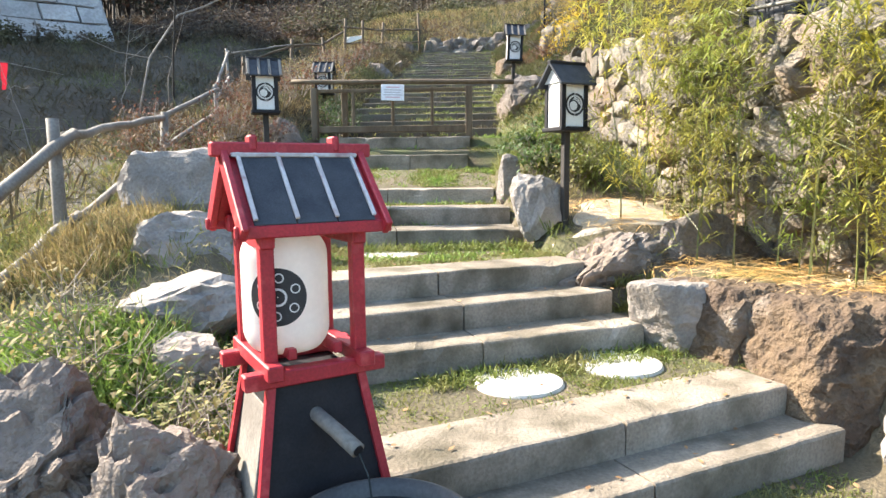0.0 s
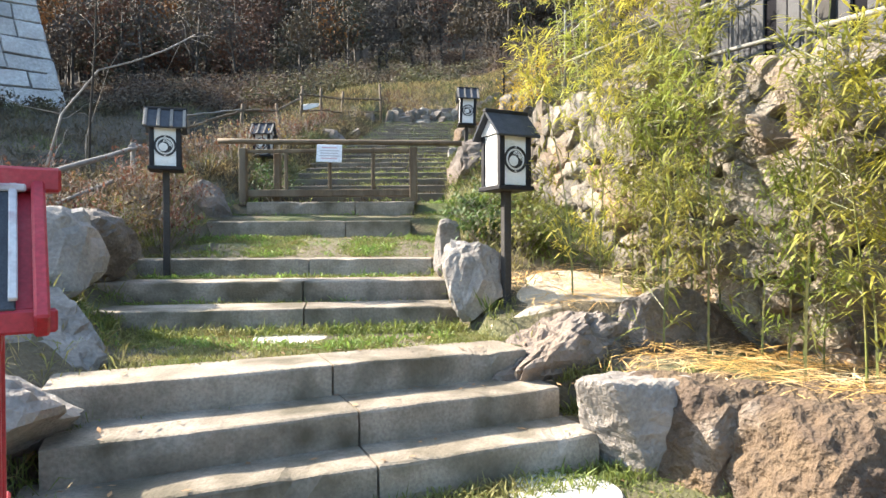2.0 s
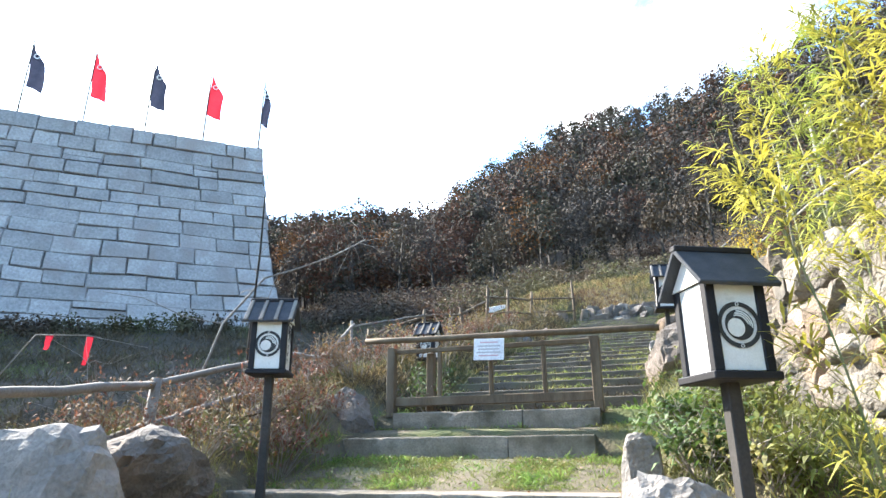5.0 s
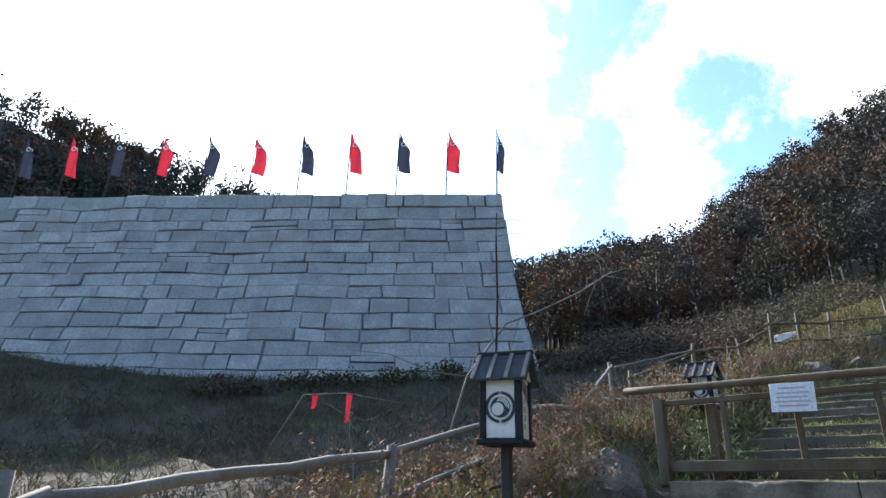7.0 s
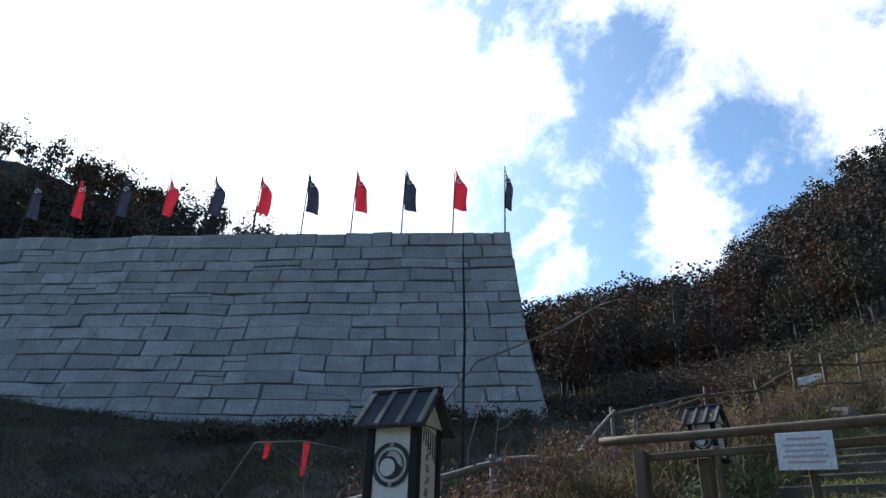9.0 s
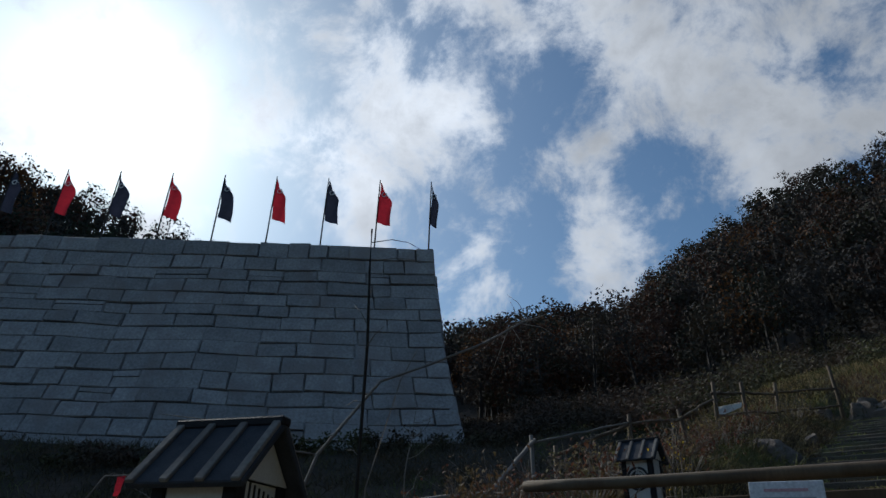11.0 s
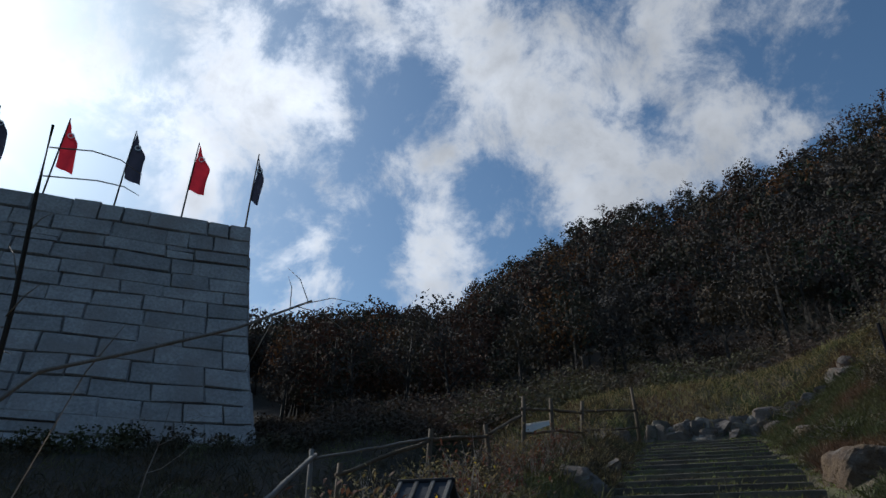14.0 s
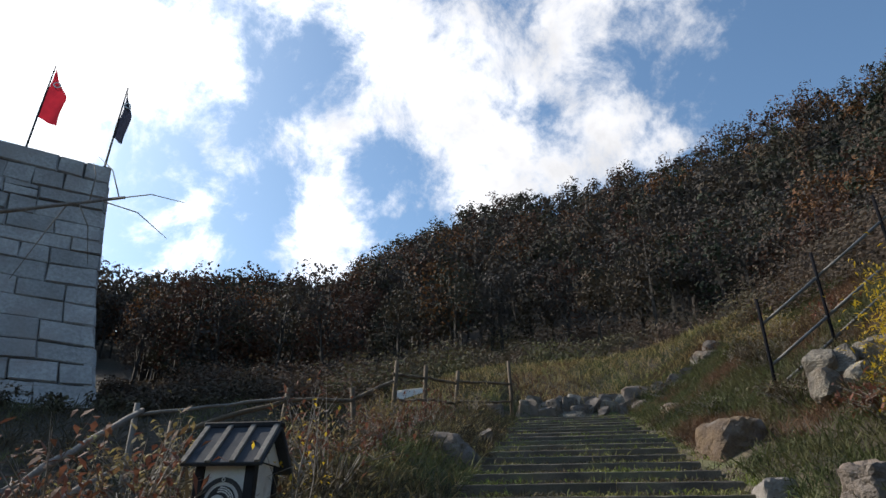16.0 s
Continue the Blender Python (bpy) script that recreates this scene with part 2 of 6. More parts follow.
M_DRY = material("dry_grass", (0.336, 0.256, 0.120), (0.272, 0.208, 0.088), 2.5, 30, 0.8, 0.0, 0.01, (0.24, 0.24, 0.08), 1.0, 0.52, 0.66, island=0.35, trans=0.3)
M_BRUSH = material("dark_brush", (0.105, 0.077, 0.042), (0.070, 0.059, 0.035), 0.8, 20, 0.9, 0.0, 0.01, (0.12, 0.13, 0.05), 0.5, 0.5, 0.65, island=0.4, trans=0.2)
M_LUSH = material("lush_grass", (0.15, 0.25, 0.05), (0.20, 0.27, 0.06), 2.5, 30, 0.65, 0.0, 0.01, island=0.35, trans=0.4)
M_SLOPE = material("slope_grass", (0.062, 0.080, 0.024), (0.088, 0.086, 0.032), 1.1, 12, 0.8, 0.0, 0.01, (0.125, 0.068, 0.036), 0.5, 0.5, 0.6, island=0.4, trans=0.3)
M_STRAW = material("straw", (0.58, 0.36, 0.12), (0.48, 0.27, 0.08), 4, 40, 0.7, 0.0, 0.01, (0.62, 0.52, 0.34), 1.4, 0.5, 0.65, island=0.3)
M_SHRUB = material("red_shrub", (0.205, 0.080, 0.052), (0.130, 0.062, 0.038), 2.5, 30, 0.8, 0.0, 0.01, (0.20, 0.15, 0.07), 1.2, 0.5, 0.62, island=0.4, trans=0.25)
M_BUSH = material("green_bush", (0.060, 0.111, 0.025), (0.085, 0.136, 0.034), 3, 30, 0.6, 0.0, 0.01, island=0.4, trans=0.3)
M_TWIG = material("twig_bark", (0.26, 0.23, 0.20), (0.18, 0.15, 0.12), 6, 60, 0.85, 0.2, 0.003)
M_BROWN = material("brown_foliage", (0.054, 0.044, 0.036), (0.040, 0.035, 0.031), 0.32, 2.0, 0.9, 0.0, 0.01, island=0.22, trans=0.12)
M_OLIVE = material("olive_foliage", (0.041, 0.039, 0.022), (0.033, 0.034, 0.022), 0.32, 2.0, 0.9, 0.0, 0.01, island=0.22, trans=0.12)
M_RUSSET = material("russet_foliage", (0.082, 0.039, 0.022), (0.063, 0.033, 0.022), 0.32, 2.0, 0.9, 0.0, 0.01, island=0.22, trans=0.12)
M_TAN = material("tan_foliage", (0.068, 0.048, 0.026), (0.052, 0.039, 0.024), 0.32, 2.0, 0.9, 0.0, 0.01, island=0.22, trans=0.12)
M_SCRUB = material("scrub", (0.095, 0.06, 0.042), (0.07, 0.055, 0.036), 0.3, 3, 0.9, 0.0, 0.01, (0.085, 0.085, 0.035), 0.12, 0.5, 0.62, island=0.45, trans=0.2)
M_RUST = material("rust_foliage", (0.132, 0.048, 0.018), (0.150, 0.075, 0.022), 0.32, 2.0, 0.9, 0.0, 0.01, island=0.22, trans=0.12)
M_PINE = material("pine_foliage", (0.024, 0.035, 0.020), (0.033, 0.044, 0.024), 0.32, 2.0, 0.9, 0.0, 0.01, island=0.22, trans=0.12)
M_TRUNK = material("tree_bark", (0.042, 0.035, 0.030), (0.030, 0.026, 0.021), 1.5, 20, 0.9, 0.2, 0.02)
M_STEEL = material("dull_steel", (0.17, 0.165, 0.155), (0.12, 0.115, 0.105), 6, 60, 0.55, 0.3, 0.002, metal=0.3)
M_SIGN = material("sign_paper", (0.78, 0.78, 0.80), (0.72, 0.72, 0.75), 5, 60, 0.6, 0.05, 0.001)
M_INK = material("faded_ink", (0.45, 0.42, 0.45), (0.5, 0.46, 0.48), 30, 100, 0.7, 0.0, 0.001)
M_PINK = material("red_ink", (0.62, 0.35, 0.38), (0.6, 0.38, 0.4), 30, 100, 0.7, 0.0, 0.001)
M_BOARD = material("grey_board", (0.060, 0.061, 0.065), (0.045, 0.046, 0.050), 3, 50, 0.75, 0.2, 0.003, rnd=0.12)
# near-black building wall carries the interior's shade in its colour; also dark rail posts
M_NEAR_BLACK = material("shade_and_post_black", (0.007, 0.007, 0.009), (0.011, 0.011, 0.014), 2, 40, 0.9, 0.2, 0.003, spec=0.1)
M_METAL = material("pale_rail", (0.200, 0.196, 0.170), (0.150, 0.142, 0.122), 6, 60, 0.6, 0.3, 0.002)
M_BASIN = material("basin_stone", (0.05, 0.05, 0.052), (0.075, 0.073, 0.07), 8, 90, 0.55, 0.4, 0.004)
M_LITTER = material("dead_leaf", (0.36, 0.20, 0.09), (0.28, 0.15, 0.07), 8, 60, 0.8, 0.0, 0.002, island=0.4)
M_WATER = bpy.data.materials.new("water")
M_WATER.use_nodes = True
M_WATER.node_tree.nodes["Principled BSDF"].inputs["Roughness"].default_value = 0.05
M_WATER.node_tree.nodes["Principled BSDF"].inputs["Base Color"].default_value = (0.03, 0.035, 0.035, 1)
M_WATER.node_tree.nodes["Principled BSDF"].inputs["IOR"].default_value = 1.33

# ---- mesh helpers ----


def obj(name, verts, faces, mat, parent=None, smooth=False):
    me = bpy.data.meshes.new(name)
    me.from_pydata([tuple(v) for v in verts], [], faces)
    me.materials.append(mat)
    if smooth:
        me.shade_smooth()
    ob = new(name, me)
    ob.parent = parent
    return ob


def part(name, bm, mat, parent=None, label="", smooth=False):
    me = bpy.data.meshes.new(name)
    bm.to_mesh(me)
    bm.free()
    me.materials.append(mat)
    if smooth:
        me.shade_smooth()
    ob = new(name, me)
    ob.parent = parent
    if label:
        tagged(ob, label)
    return ob


def thing(name, m, label, category, group="", kind=""):
    ob = new(name)
    ob.matrix_world = m
    ob.empty_display_size = 0.1
    return tagged(ob, label, category, group, kind)


def box(bm, centre, size, bevel=0.0, m=None, taper=1.0):
    r = bmesh.ops.create_cube(bm, size=1.0)
    vs = r["verts"]
    for v in vs:
        k = taper if v.co.z > 0 else 1.0
        v.co = Vector((v.co.x * size[0] * k, v.co.y * size[1] * k, v.co.z * size[2]))
    if bevel:
        es = list({e for v in vs for e in v.link_edges})
        out = bmesh.ops.bevel(bm, geom=es, offset=bevel, segments=1, affect="EDGES")
        vs = list({v for f in out["faces"] for v in f.verts} | {v for v in vs if v.is_valid})
    for v in vs:
        v.co = v.co + Vector(centre)
        if m is not None:
            v.co = m @ v.co
    return vs


def boxm(size, bevel=0.0, centre=(0, 0, 0), m=None, taper=1.0):
    bm = bmesh.new()
    box(bm, centre, size, bevel, m, taper)
    return bm


def tube(bm, pts, radii, sides=8, cap=True):
    """A tapered tube along points."""
    rings = []
    pts = [Vector(p) for p in pts]
    for i, p in enumerate(pts):
        d = (pts[min(i + 1, len(pts) - 1)] - pts[max(i - 1, 0)])
        d = d.normalized() if d.length > 1e-9 else Vector((0, 0, 1))
        a = d.orthogonal().normalized() if abs(d.z) > 0.95 else d.cross(Vector((0, 0, 1))).normalized()
        b = d.cross(a).normalized()
        r = radii[i] if isinstance(radii, (list, tuple)) else radii
        rings.append([bm.verts.new(p + (a * math.cos(2 * math.pi * k / sides) + b * math.sin(2 * math.pi * k / sides)) * r) for k in range(sides)])
    for u, w in zip(rings, rings[1:]):
        for k in range(sides):
            bm.faces.new((u[k], u[(k + 1) % sides], w[(k + 1) % sides], w[k]))
    if cap:
        bm.faces.new(rings[0][::-1])
        bm.faces.new(rings[-1])
    bmesh.ops.recalc_face_normals(bm, faces=bm.faces)
    return bm


def tubem(pts, radii, sides=8):
    return tube(bmesh.new(), pts, radii, sides)


def wobbly(p, q, sag, n=6, seed=0):
    """Points from p to q on a slightly crooked line."""
    rng = random.Random(seed)
    p, q = Vector(p), Vector(q)
    out = []
    for i in range(n + 1):
        s = i / n
        v = p.lerp(q, s)
        if 0 < i < n:
            v += Vector((rng.uniform(-1, 1), rng.uniform(-1, 1), rng.uniform(-1, 1))) * sag
        out.append(v)
    return out


def ring_disc(bm, r0, r1, centre, n=40, a0=0.0, a1=360.0, y=0.0):
    """A flat ring in the xz plane at depth y, facing -y."""
    prev = None
    full = a1 - a0 >= 360
    steps = n
    first = None
    for i in range(steps + 1):
        a = radians(a0 + (a1 - a0) * i / steps)
        if full and i == steps:
            cur = first
        else:
            o = bm.verts.new((centre[0] + r1 * math.cos(a), y, centre[1] + r1 * math.sin(a)))
            n_ = bm.verts.new((centre[0] + r0 * math.cos(a), y, centre[1] + r0 * math.sin(a))) if r0 > 0 else None
            cur = (o, n_)
        if first is None:
            first = cur
        if prev:
            if r0 > 0:
                bm.faces.new((prev[0], prev[1], cur[1], cur[0]))
        prev = cur
    if r0 <= 0:
        bm.verts.ensure_lookup_table()
        vs = [v for v in bm.verts if v.is_valid and not v.link_faces]
        bm.faces.new(vs[::-1])
    return bm


# ---- the lie of the land ----
# front edges of the steps: y at x = 0, slope of the edge, height of the tread
FRONTS = [(2.72, 0.56, -0.17), (3.04, 0.56, 0.0), (4.29, 0.46, 0.17), (4.63, 0.49, 0.34), (5.03, 0.48, 0.51),
          (6.44, 0.19, 0.68), (7.03, 0.14, 0.85), (7.84, 0.06, 1.02), (9.58, 0.03, 1.45), (10.02, 0.02, 1.72)]
for k in range(23):
    FRONTS.append((10.68 + 0.685 * k, 0.0, 1.88 + 0.175 * k))


def stair_z(x, y):
    """Height of the ground on the line of the stairs."""
    x = max(-2.4, min(2.4, x))
    z = -0.34
    for i, (y0, s, top) in enumerate(FRONTS):
        d = y - (y0 + s * x)
        if d > 0.16:
            z = top
            if i == 7:
                z = 1.02 + 0.23 * min(1, max(0, (d - 0.3) / 1.35))
            elif i == 8:
                z = 1.45 + 0.1 * min(1, d / 0.4)
            elif i >= 9:
                z = top + min(0.07, 0.12 * max(0, d - 0.3))
        else:
            break
    return z - 0.012


def smooth(a, b, v):
    t = min(1.0, max(0.0, (v - a) / (b - a)))
    return t * t * (3 - 2 * t)


def table(xs, ys, v):
    if v <= xs[0]:
        return ys[0]
    for i in range(1, len(xs)):
        if v <= xs[i]:
            f = (v - xs[i - 1]) / (xs[i] - xs[i - 1])
            return ys[i - 1] + (ys[i] - ys[i - 1]) * f
    return ys[-1]


AX_Y = [-10, 2.2, 4.2, 5.0, 6.4, 7.9, 9.5, 10.6, 26.4, 31, 40, 60]
AX_Z = [-0.5, -0.36, 0.1, 0.45, 0.65, 1.1, 1.4, 1.85, 5.8, 8.6, 12, 20]
LEFT_Y = [-5, 3.0, 5.0, 6.5, 8.0, 10, 26, 60]
LEFT_X = [-0.75, -0.75, -1.15, -2.0, -2.55, -2.35, -2.3, -2.3]
RIGHT_Y = [-5, 3.3, 4.3, 5.2, 5.7, 6.6, 7.2, 8.0, 10, 26, 60]
RIGHT_X = [2.6, 2.6, 2.2, 1.5, 1.2, 0.72, 0.62, 0.5, 0.6, 0.62, 0.7]
WALL_LINE = [(6.5, 3.6), (4.4, 4.45), (3.15, 5.38), (2.78, 5.95), (2.24, 7.1), (1.86, 8.7), (1.75, 10.2), (2.3, 11.4)]
SKY_AZ = [-180, -130, -110, -86, -78, -66, -60, -40, -33, -22, -17.7, -12, -6, 1.4, 8.4, 16.7, 28, 34, 60, 100, 140, 180]
SKY_EL = [6, 12, 24, 29, 28.2, 26, 25, 19.2, 20.1, 21.0, 23.8, 27.8, 29.7, 30.5, 31.5, 32.5, 33.8, 35.2, 34, 20, 8, 6]
BASE_AZ = [-180, -100, -60, -36, -24, -14, -4, 4, 11, 17, 26, 60, 110, 180]
BASE_EL = [-3, 3, 8, 10.3, 11.6, 12.8, 14.6, 15.0, 15.0, 14.4, 14.4, 17, 8, -3]


def wall_offset(x, y):
    """Signed distance from the rubble wall's line (positive behind it), only where the wall runs."""
    best, sign = 1e9, 0
    for (ax, ay), (bx, by) in zip(WALL_LINE, WALL_LINE[1:]):
        dx, dy = bx - ax, by - ay
        l2 = dx * dx + dy * dy
        s = min(1, max(0, ((x - ax) * dx + (y - ay) * dy) / l2))
        px, py = ax + dx * s, ay + dy * s
        d = math.hypot(x - px, y - py)
        if d < best:
            best = d
            sign = 1 if (x - px) * dy - (y - py) * dx > 0 else -1
    return best * sign


def land(x, y):
    ax = table(AX_Y, AX_Z, y)
    lx, rx = table(LEFT_Y, LEFT_X, y), table(RIGHT_Y, RIGHT_X, y)
    n = noise.noise((x * 0.9, y * 0.9, 0.3)) * 0.07 + noise.noise((x * 3.1, y * 3.1, 5.0)) * 0.025
    if x < lx:
        d = lx - x
        z = ax + 0.28 * smooth(0, 0.5, d) * smooth(0.8, 2.4, y) + n
        z += smooth(-3, 3, y) * ( -1.1 * smooth(2.0, 5.5, d) + 0.12 * d * smooth(5, 9, d))
        if y > 10.5:
            z += -0.3 * smooth(0.5, 3, d)
    elif x > rx:
        d = x - rx
        if y < 6.1:
            low = stair_z(min(x, 2.4), y)
            z = low + (max(ax, 0.1) + n - low) * smooth(0.0, 0.6, d) * smooth(1.0, 3.0, y)
            z += (0.46 - z + n) * smooth(0.15, 0.55, d) * smooth(3.6, 4.3, y + 0.3 * (x - 2))
        else:
            z = ax + (0.12 + 0.16 * smooth(6.9, 7.8, y)) * smooth(0, 0.7, d) + n
        if y > 9:
            z += (0.30 + 0.42 * smooth(12, 16, y)) * max(0, d - 0.8) * smooth(9, 12, y)
        w = wall_offset(x, y)
        if w > 0 and y < 11:
            z = z + (2.28 + 0.12 * max(0, y - 5.6) - z) * smooth(0.05, 0.4, w)
    else:
        z = stair_z(x, y) + n * 0.12
        if y > 26.3:
            z = ax + n
    r = math.hypot(x + 0.5, y - 9.0)
    if r > 15:
        az = math.degrees(math.atan2(x + 0.5, y - 9.0))
        e0, e1 = table(BASE_AZ, BASE_EL, az), table(SKY_AZ, SKY_EL, az)
        s = min(1, max(0, (r - 23) / 85))
        if r < 108:
            zf = 2.6 + r * math.tan(radians(e0 + (e1 - e0) * s)) - 5.5 * smooth(70, 108, r)
        else:
            zf = 2.6 + 108 * math.tan(radians(e1)) - 5.5 - 0.1 * (r - 108)
        zf += noise.noise((x * 0.06, y * 0.06, 2.0)) * 2.2 * smooth(25, 60, r)
        k = smooth(17, 25, r) if y > 9 else smooth(16, 40, r)
        if -2.6 < x < 3.5 and y < 33:
            k *= smooth(26.5, 30, y)
        z = z + (zf - z) * k
    return z


def graded(stops):
    out = [stops[0][0]]
    for (a, step), (b, _) in zip(stops, stops[1:]):
        n = max(1, round((b - a) / step))
        out += [a + (b - a) * (i + 1) / n for i in range(n)]
    return out


gx = graded([(-700, 90), (-160, 9), (-60, 3.5), (-25, 1.2), (-7, 0.3), (-3.2, 0.075), (3.4, 0.3), (8, 1.5), (30, 5), (90, 12), (190, 100), (700, 1)])
gy = graded([(-500, 80), (-60, 9), (-12, 1.2), (0, 0.3), (2.2, 0.075), (11.2, 0.2), (31, 1.0), (50, 3), (150, 9), (240, 90), (800, 1)])
gv = [(x, y, land(x, y)) for y in gy for x in gx]
nx = len(gx)
gf = [(j * nx + i, j * nx + i + 1, (j + 1) * nx + i + 1, (j + 1) * nx + i) for j in range(len(gy) - 1) for i in range(nx - 1)]
ground = obj("ground", gv, gf, M_GROUND, smooth=True)
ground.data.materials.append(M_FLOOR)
# darker second material: woodland floor, brush side and the open slope beyond y 11
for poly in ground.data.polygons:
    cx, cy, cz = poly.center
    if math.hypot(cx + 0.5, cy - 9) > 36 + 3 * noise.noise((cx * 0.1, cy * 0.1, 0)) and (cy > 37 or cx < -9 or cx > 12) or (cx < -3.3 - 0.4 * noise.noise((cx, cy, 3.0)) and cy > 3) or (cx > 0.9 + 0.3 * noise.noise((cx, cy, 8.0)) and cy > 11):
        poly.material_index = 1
tagged(ground, "dry soil and thin grass on a climbing hillside", "ground", kind="structure")

# ---- stairs: every slab a piece of its own ----


def slab(parent, x0, x1, front, slope, top, depth, height, seed, mat=None):
    """One step slab between x0 and x1 along a front edge."""
    rng = random.Random(seed)
    m = Matrix.Translation((0, front, top)) @ Matrix.Rotation(math.atan(slope), 4, "Z")
    k = math.sqrt(1 + slope * slope)
    a, b = x0 * k + 0.006, x1 * k - 0.006
    n = max(3, int((b - a) / 0.06))
    bv = 0.016
    prof = [(0.004, -height), (0.0, -0.09), (0.0, -bv), (bv * 0.35, -bv * 0.3), (bv * 1.2, 0), (depth * 0.5, 0), (depth - 0.01, 0), (depth, -0.02), (depth, -height)]
    verts, faces = [], []
    for i in range(n + 1):
        x = a + (b - a) * i / n
        for j, (py, pz) in enumerate(prof):
            g = noise.noise((x * 2.2, seed * 3.1, j * 0.25)) * 0.009 + noise.noise((x * 9, seed * 1.7, j * 0.5)) * 0.005
            chip = max(0.0, noise.noise((x * 4.3, seed * 2.3, 7.7)) - 0.28) * (0.09 if seed < 100 else 0.02) if j in (2, 3, 4) else 0
            verts.append(m @ Vector((x, py + (g + chip if j in (1, 2, 3, 4) else 0), pz + (g * 0.6 - chip * 0.6 if j in (2, 3, 4) else g * 0.4 if j in (5, 6) else 0))))
    c = len(prof)
    for i in range(n):
        for j in range(c - 1):
            faces.append((i * c + j, (i + 1) * c + j, (i + 1) * c + j + 1, i * c + j + 1))
    faces.append(tuple(range(c)))
    faces.append(tuple(range(n * c, n * c + c))[::-1])
    return obj("step_slab", verts, faces, mat or M_SLAB, parent)


STEP_X = [(-0.6, 2.3, 1.12), (-0.72, 2.08, 1.05), (-0.95, 1.46, 0.35), (-1.0, 1.3, 0.22), (-1.2, 1.14, 0.03),
          (-2.05, 0.72, -0.45), (-2.3, 0.62, -0.6), (-2.62, 0.46, -0.75), (-2.6, 0.12, -0.7), (-2.1, 0.14, -0.65)]
lower = thing("stairs_1", Matrix(), "", "", kind="structure")
tagged(lower, "weathered grey stone steps with jointed slabs and grassy landings", "stairs")
for i, (y0, s, top) in enumerate(FRONTS[:10]):
    x0, x1, j = STEP_X[i]
    depth = 0.40 if i in (1, 4) else 0.52 if i in (5, 6) else 0.38
    ht = 0.26 if i < 8 else 0.22
    slab(lower, x0, j, y0, s, top, depth, ht, i * 2)
    slab(lower, j, x1, y0, s, top, depth, ht, i * 2 + 1)
upper = thing("stairs_2", Matrix(), "", "", kind="structure")
tagged(upper, "long upper flight of narrow stone steps with grass between them", "stairs")
for i, (y0, s, top) in enumerate(FRONTS[10:]):
    wob = 0.08 * math.sin(i * 2.3)
    mid = -0.65 + 0.1 * math.sin(i * 1.7)
    slab(upper, -2.15 + wob, mid, y0, 0, top, 0.12, 0.24, 100 + 2 * i, M_OLDSLAB)
    slab(upper, mid, 0.56 + 0.06 * math.sin(i), y0, 0, top, 0.12, 0.24, 101 + 2 * i, M_OLDSLAB)


def stepping_stone(x, y, z, rx, ry, label, mat=None):
    n, rng = 36, random.Random(int(x * 100))
    verts, faces = [], []
    for ring, (k, dz) in enumerate(((1.0, -0.09), (1.0, -0.006), (0.96, 0.008), (0.5, 0.011))):
        for i in range(n):
            a = 2 * math.pi * i / n
            w = 1 + 0.018 * math.sin(3 * a + x) + rng.uniform(-0.008, 0.008)
            verts.append((x + rx * k * w * math.cos(a), y + ry * k * w * math.sin(a), z + dz))
    for r in range(3):
        faces += [(r * n + i, r * n + (i + 1) % n, (r + 1) * n + (i + 1) % n, (r + 1) * n + i) for i in range(n)]
    faces.append(tuple(range(3 * n, 4 * n)))
    tagged(obj("stepping_stone", verts, faces, mat or M_DISC), label, "stepping stone", "stepping stones on the landings")


stepping_stone(0.555, 4.2, 0.0, 0.265, 0.25, "round pale stepping stone set in the grass")
stepping_stone(1.21, 4.58, 0.0, 0.27, 0.27, "round pale stepping stone set in the grass")
stepping_stone(-0.48, 6.07, 0.495, 0.27, 0.25, "round pale stepping stone sunk in green grass")
stepping_stone(0.26, 6.18, 0.478, 0.25, 0.22, "grey stepping stone half covered by grass", M_ROCK_PALE)

# ---- rocks ----


def rock_mesh(size, seed, cuts=9, rough=0.16, sub=4, boxy=0.78):
    """A boulder: a ball cut by random planes, then roughened."""
    rng = random.Random(seed)
    bm = bmesh.new()
    bmesh.ops.create_icosphere(bm, subdivisions=sub, radius=1.0)
    planes = []
    for _ in range(cuts):
        d = Vector((rng.gauss(0, 1), rng.gauss(0, 1), rng.gauss(0, 0.8))).normalized()
        planes.append((d, rng.uniform(0.52, 0.85)))
    off = Vector((rng.uniform(-50, 50), rng.uniform(-50, 50), rng.uniform(-50, 50)))
    for v in bm.verts:
        p = Vector([math.copysign(abs(k) ** boxy, k) for k in v.co])
        for d, c in planes:
            e = p.dot(d) - c
            if e > 0:
                p -= d * e * 0.92
        q = p * 2.2 + off
        p *= 1 + rough * (noise.noise(q) * 0.6 + noise.noise(q * 2.3) * 0.4 + noise.noise(q * 5.1) * 0.26 + noise.noise(q * 11) * 0.08)
        ridge = abs(noise.noise(q * 1.3 + Vector((9, 9, 9))))
        p *= 1 - 0.12 * max(0, 0.12 - ridge) / 0.12 * rough * 5
        v.co = Vector((p.x * size[0], p.y * size[1], p.z * size[2]))
    return bm


def rock(x, y, z, sx, sy, sz, seed, mat, label, turn=0, tilt=0, cuts=9, rough=0.16, sub=4, boxy=0.78):
    """sx, sy, sz: half sizes before the cuts; z: the centre."""
    ob = part("rock", rock_mesh((sx, sy, sz), seed, cuts, rough, sub, boxy), mat)
    ob.matrix_world = pose(x, y, z, tilt, 0, turn)
    return tagged(ob, label, "rock")


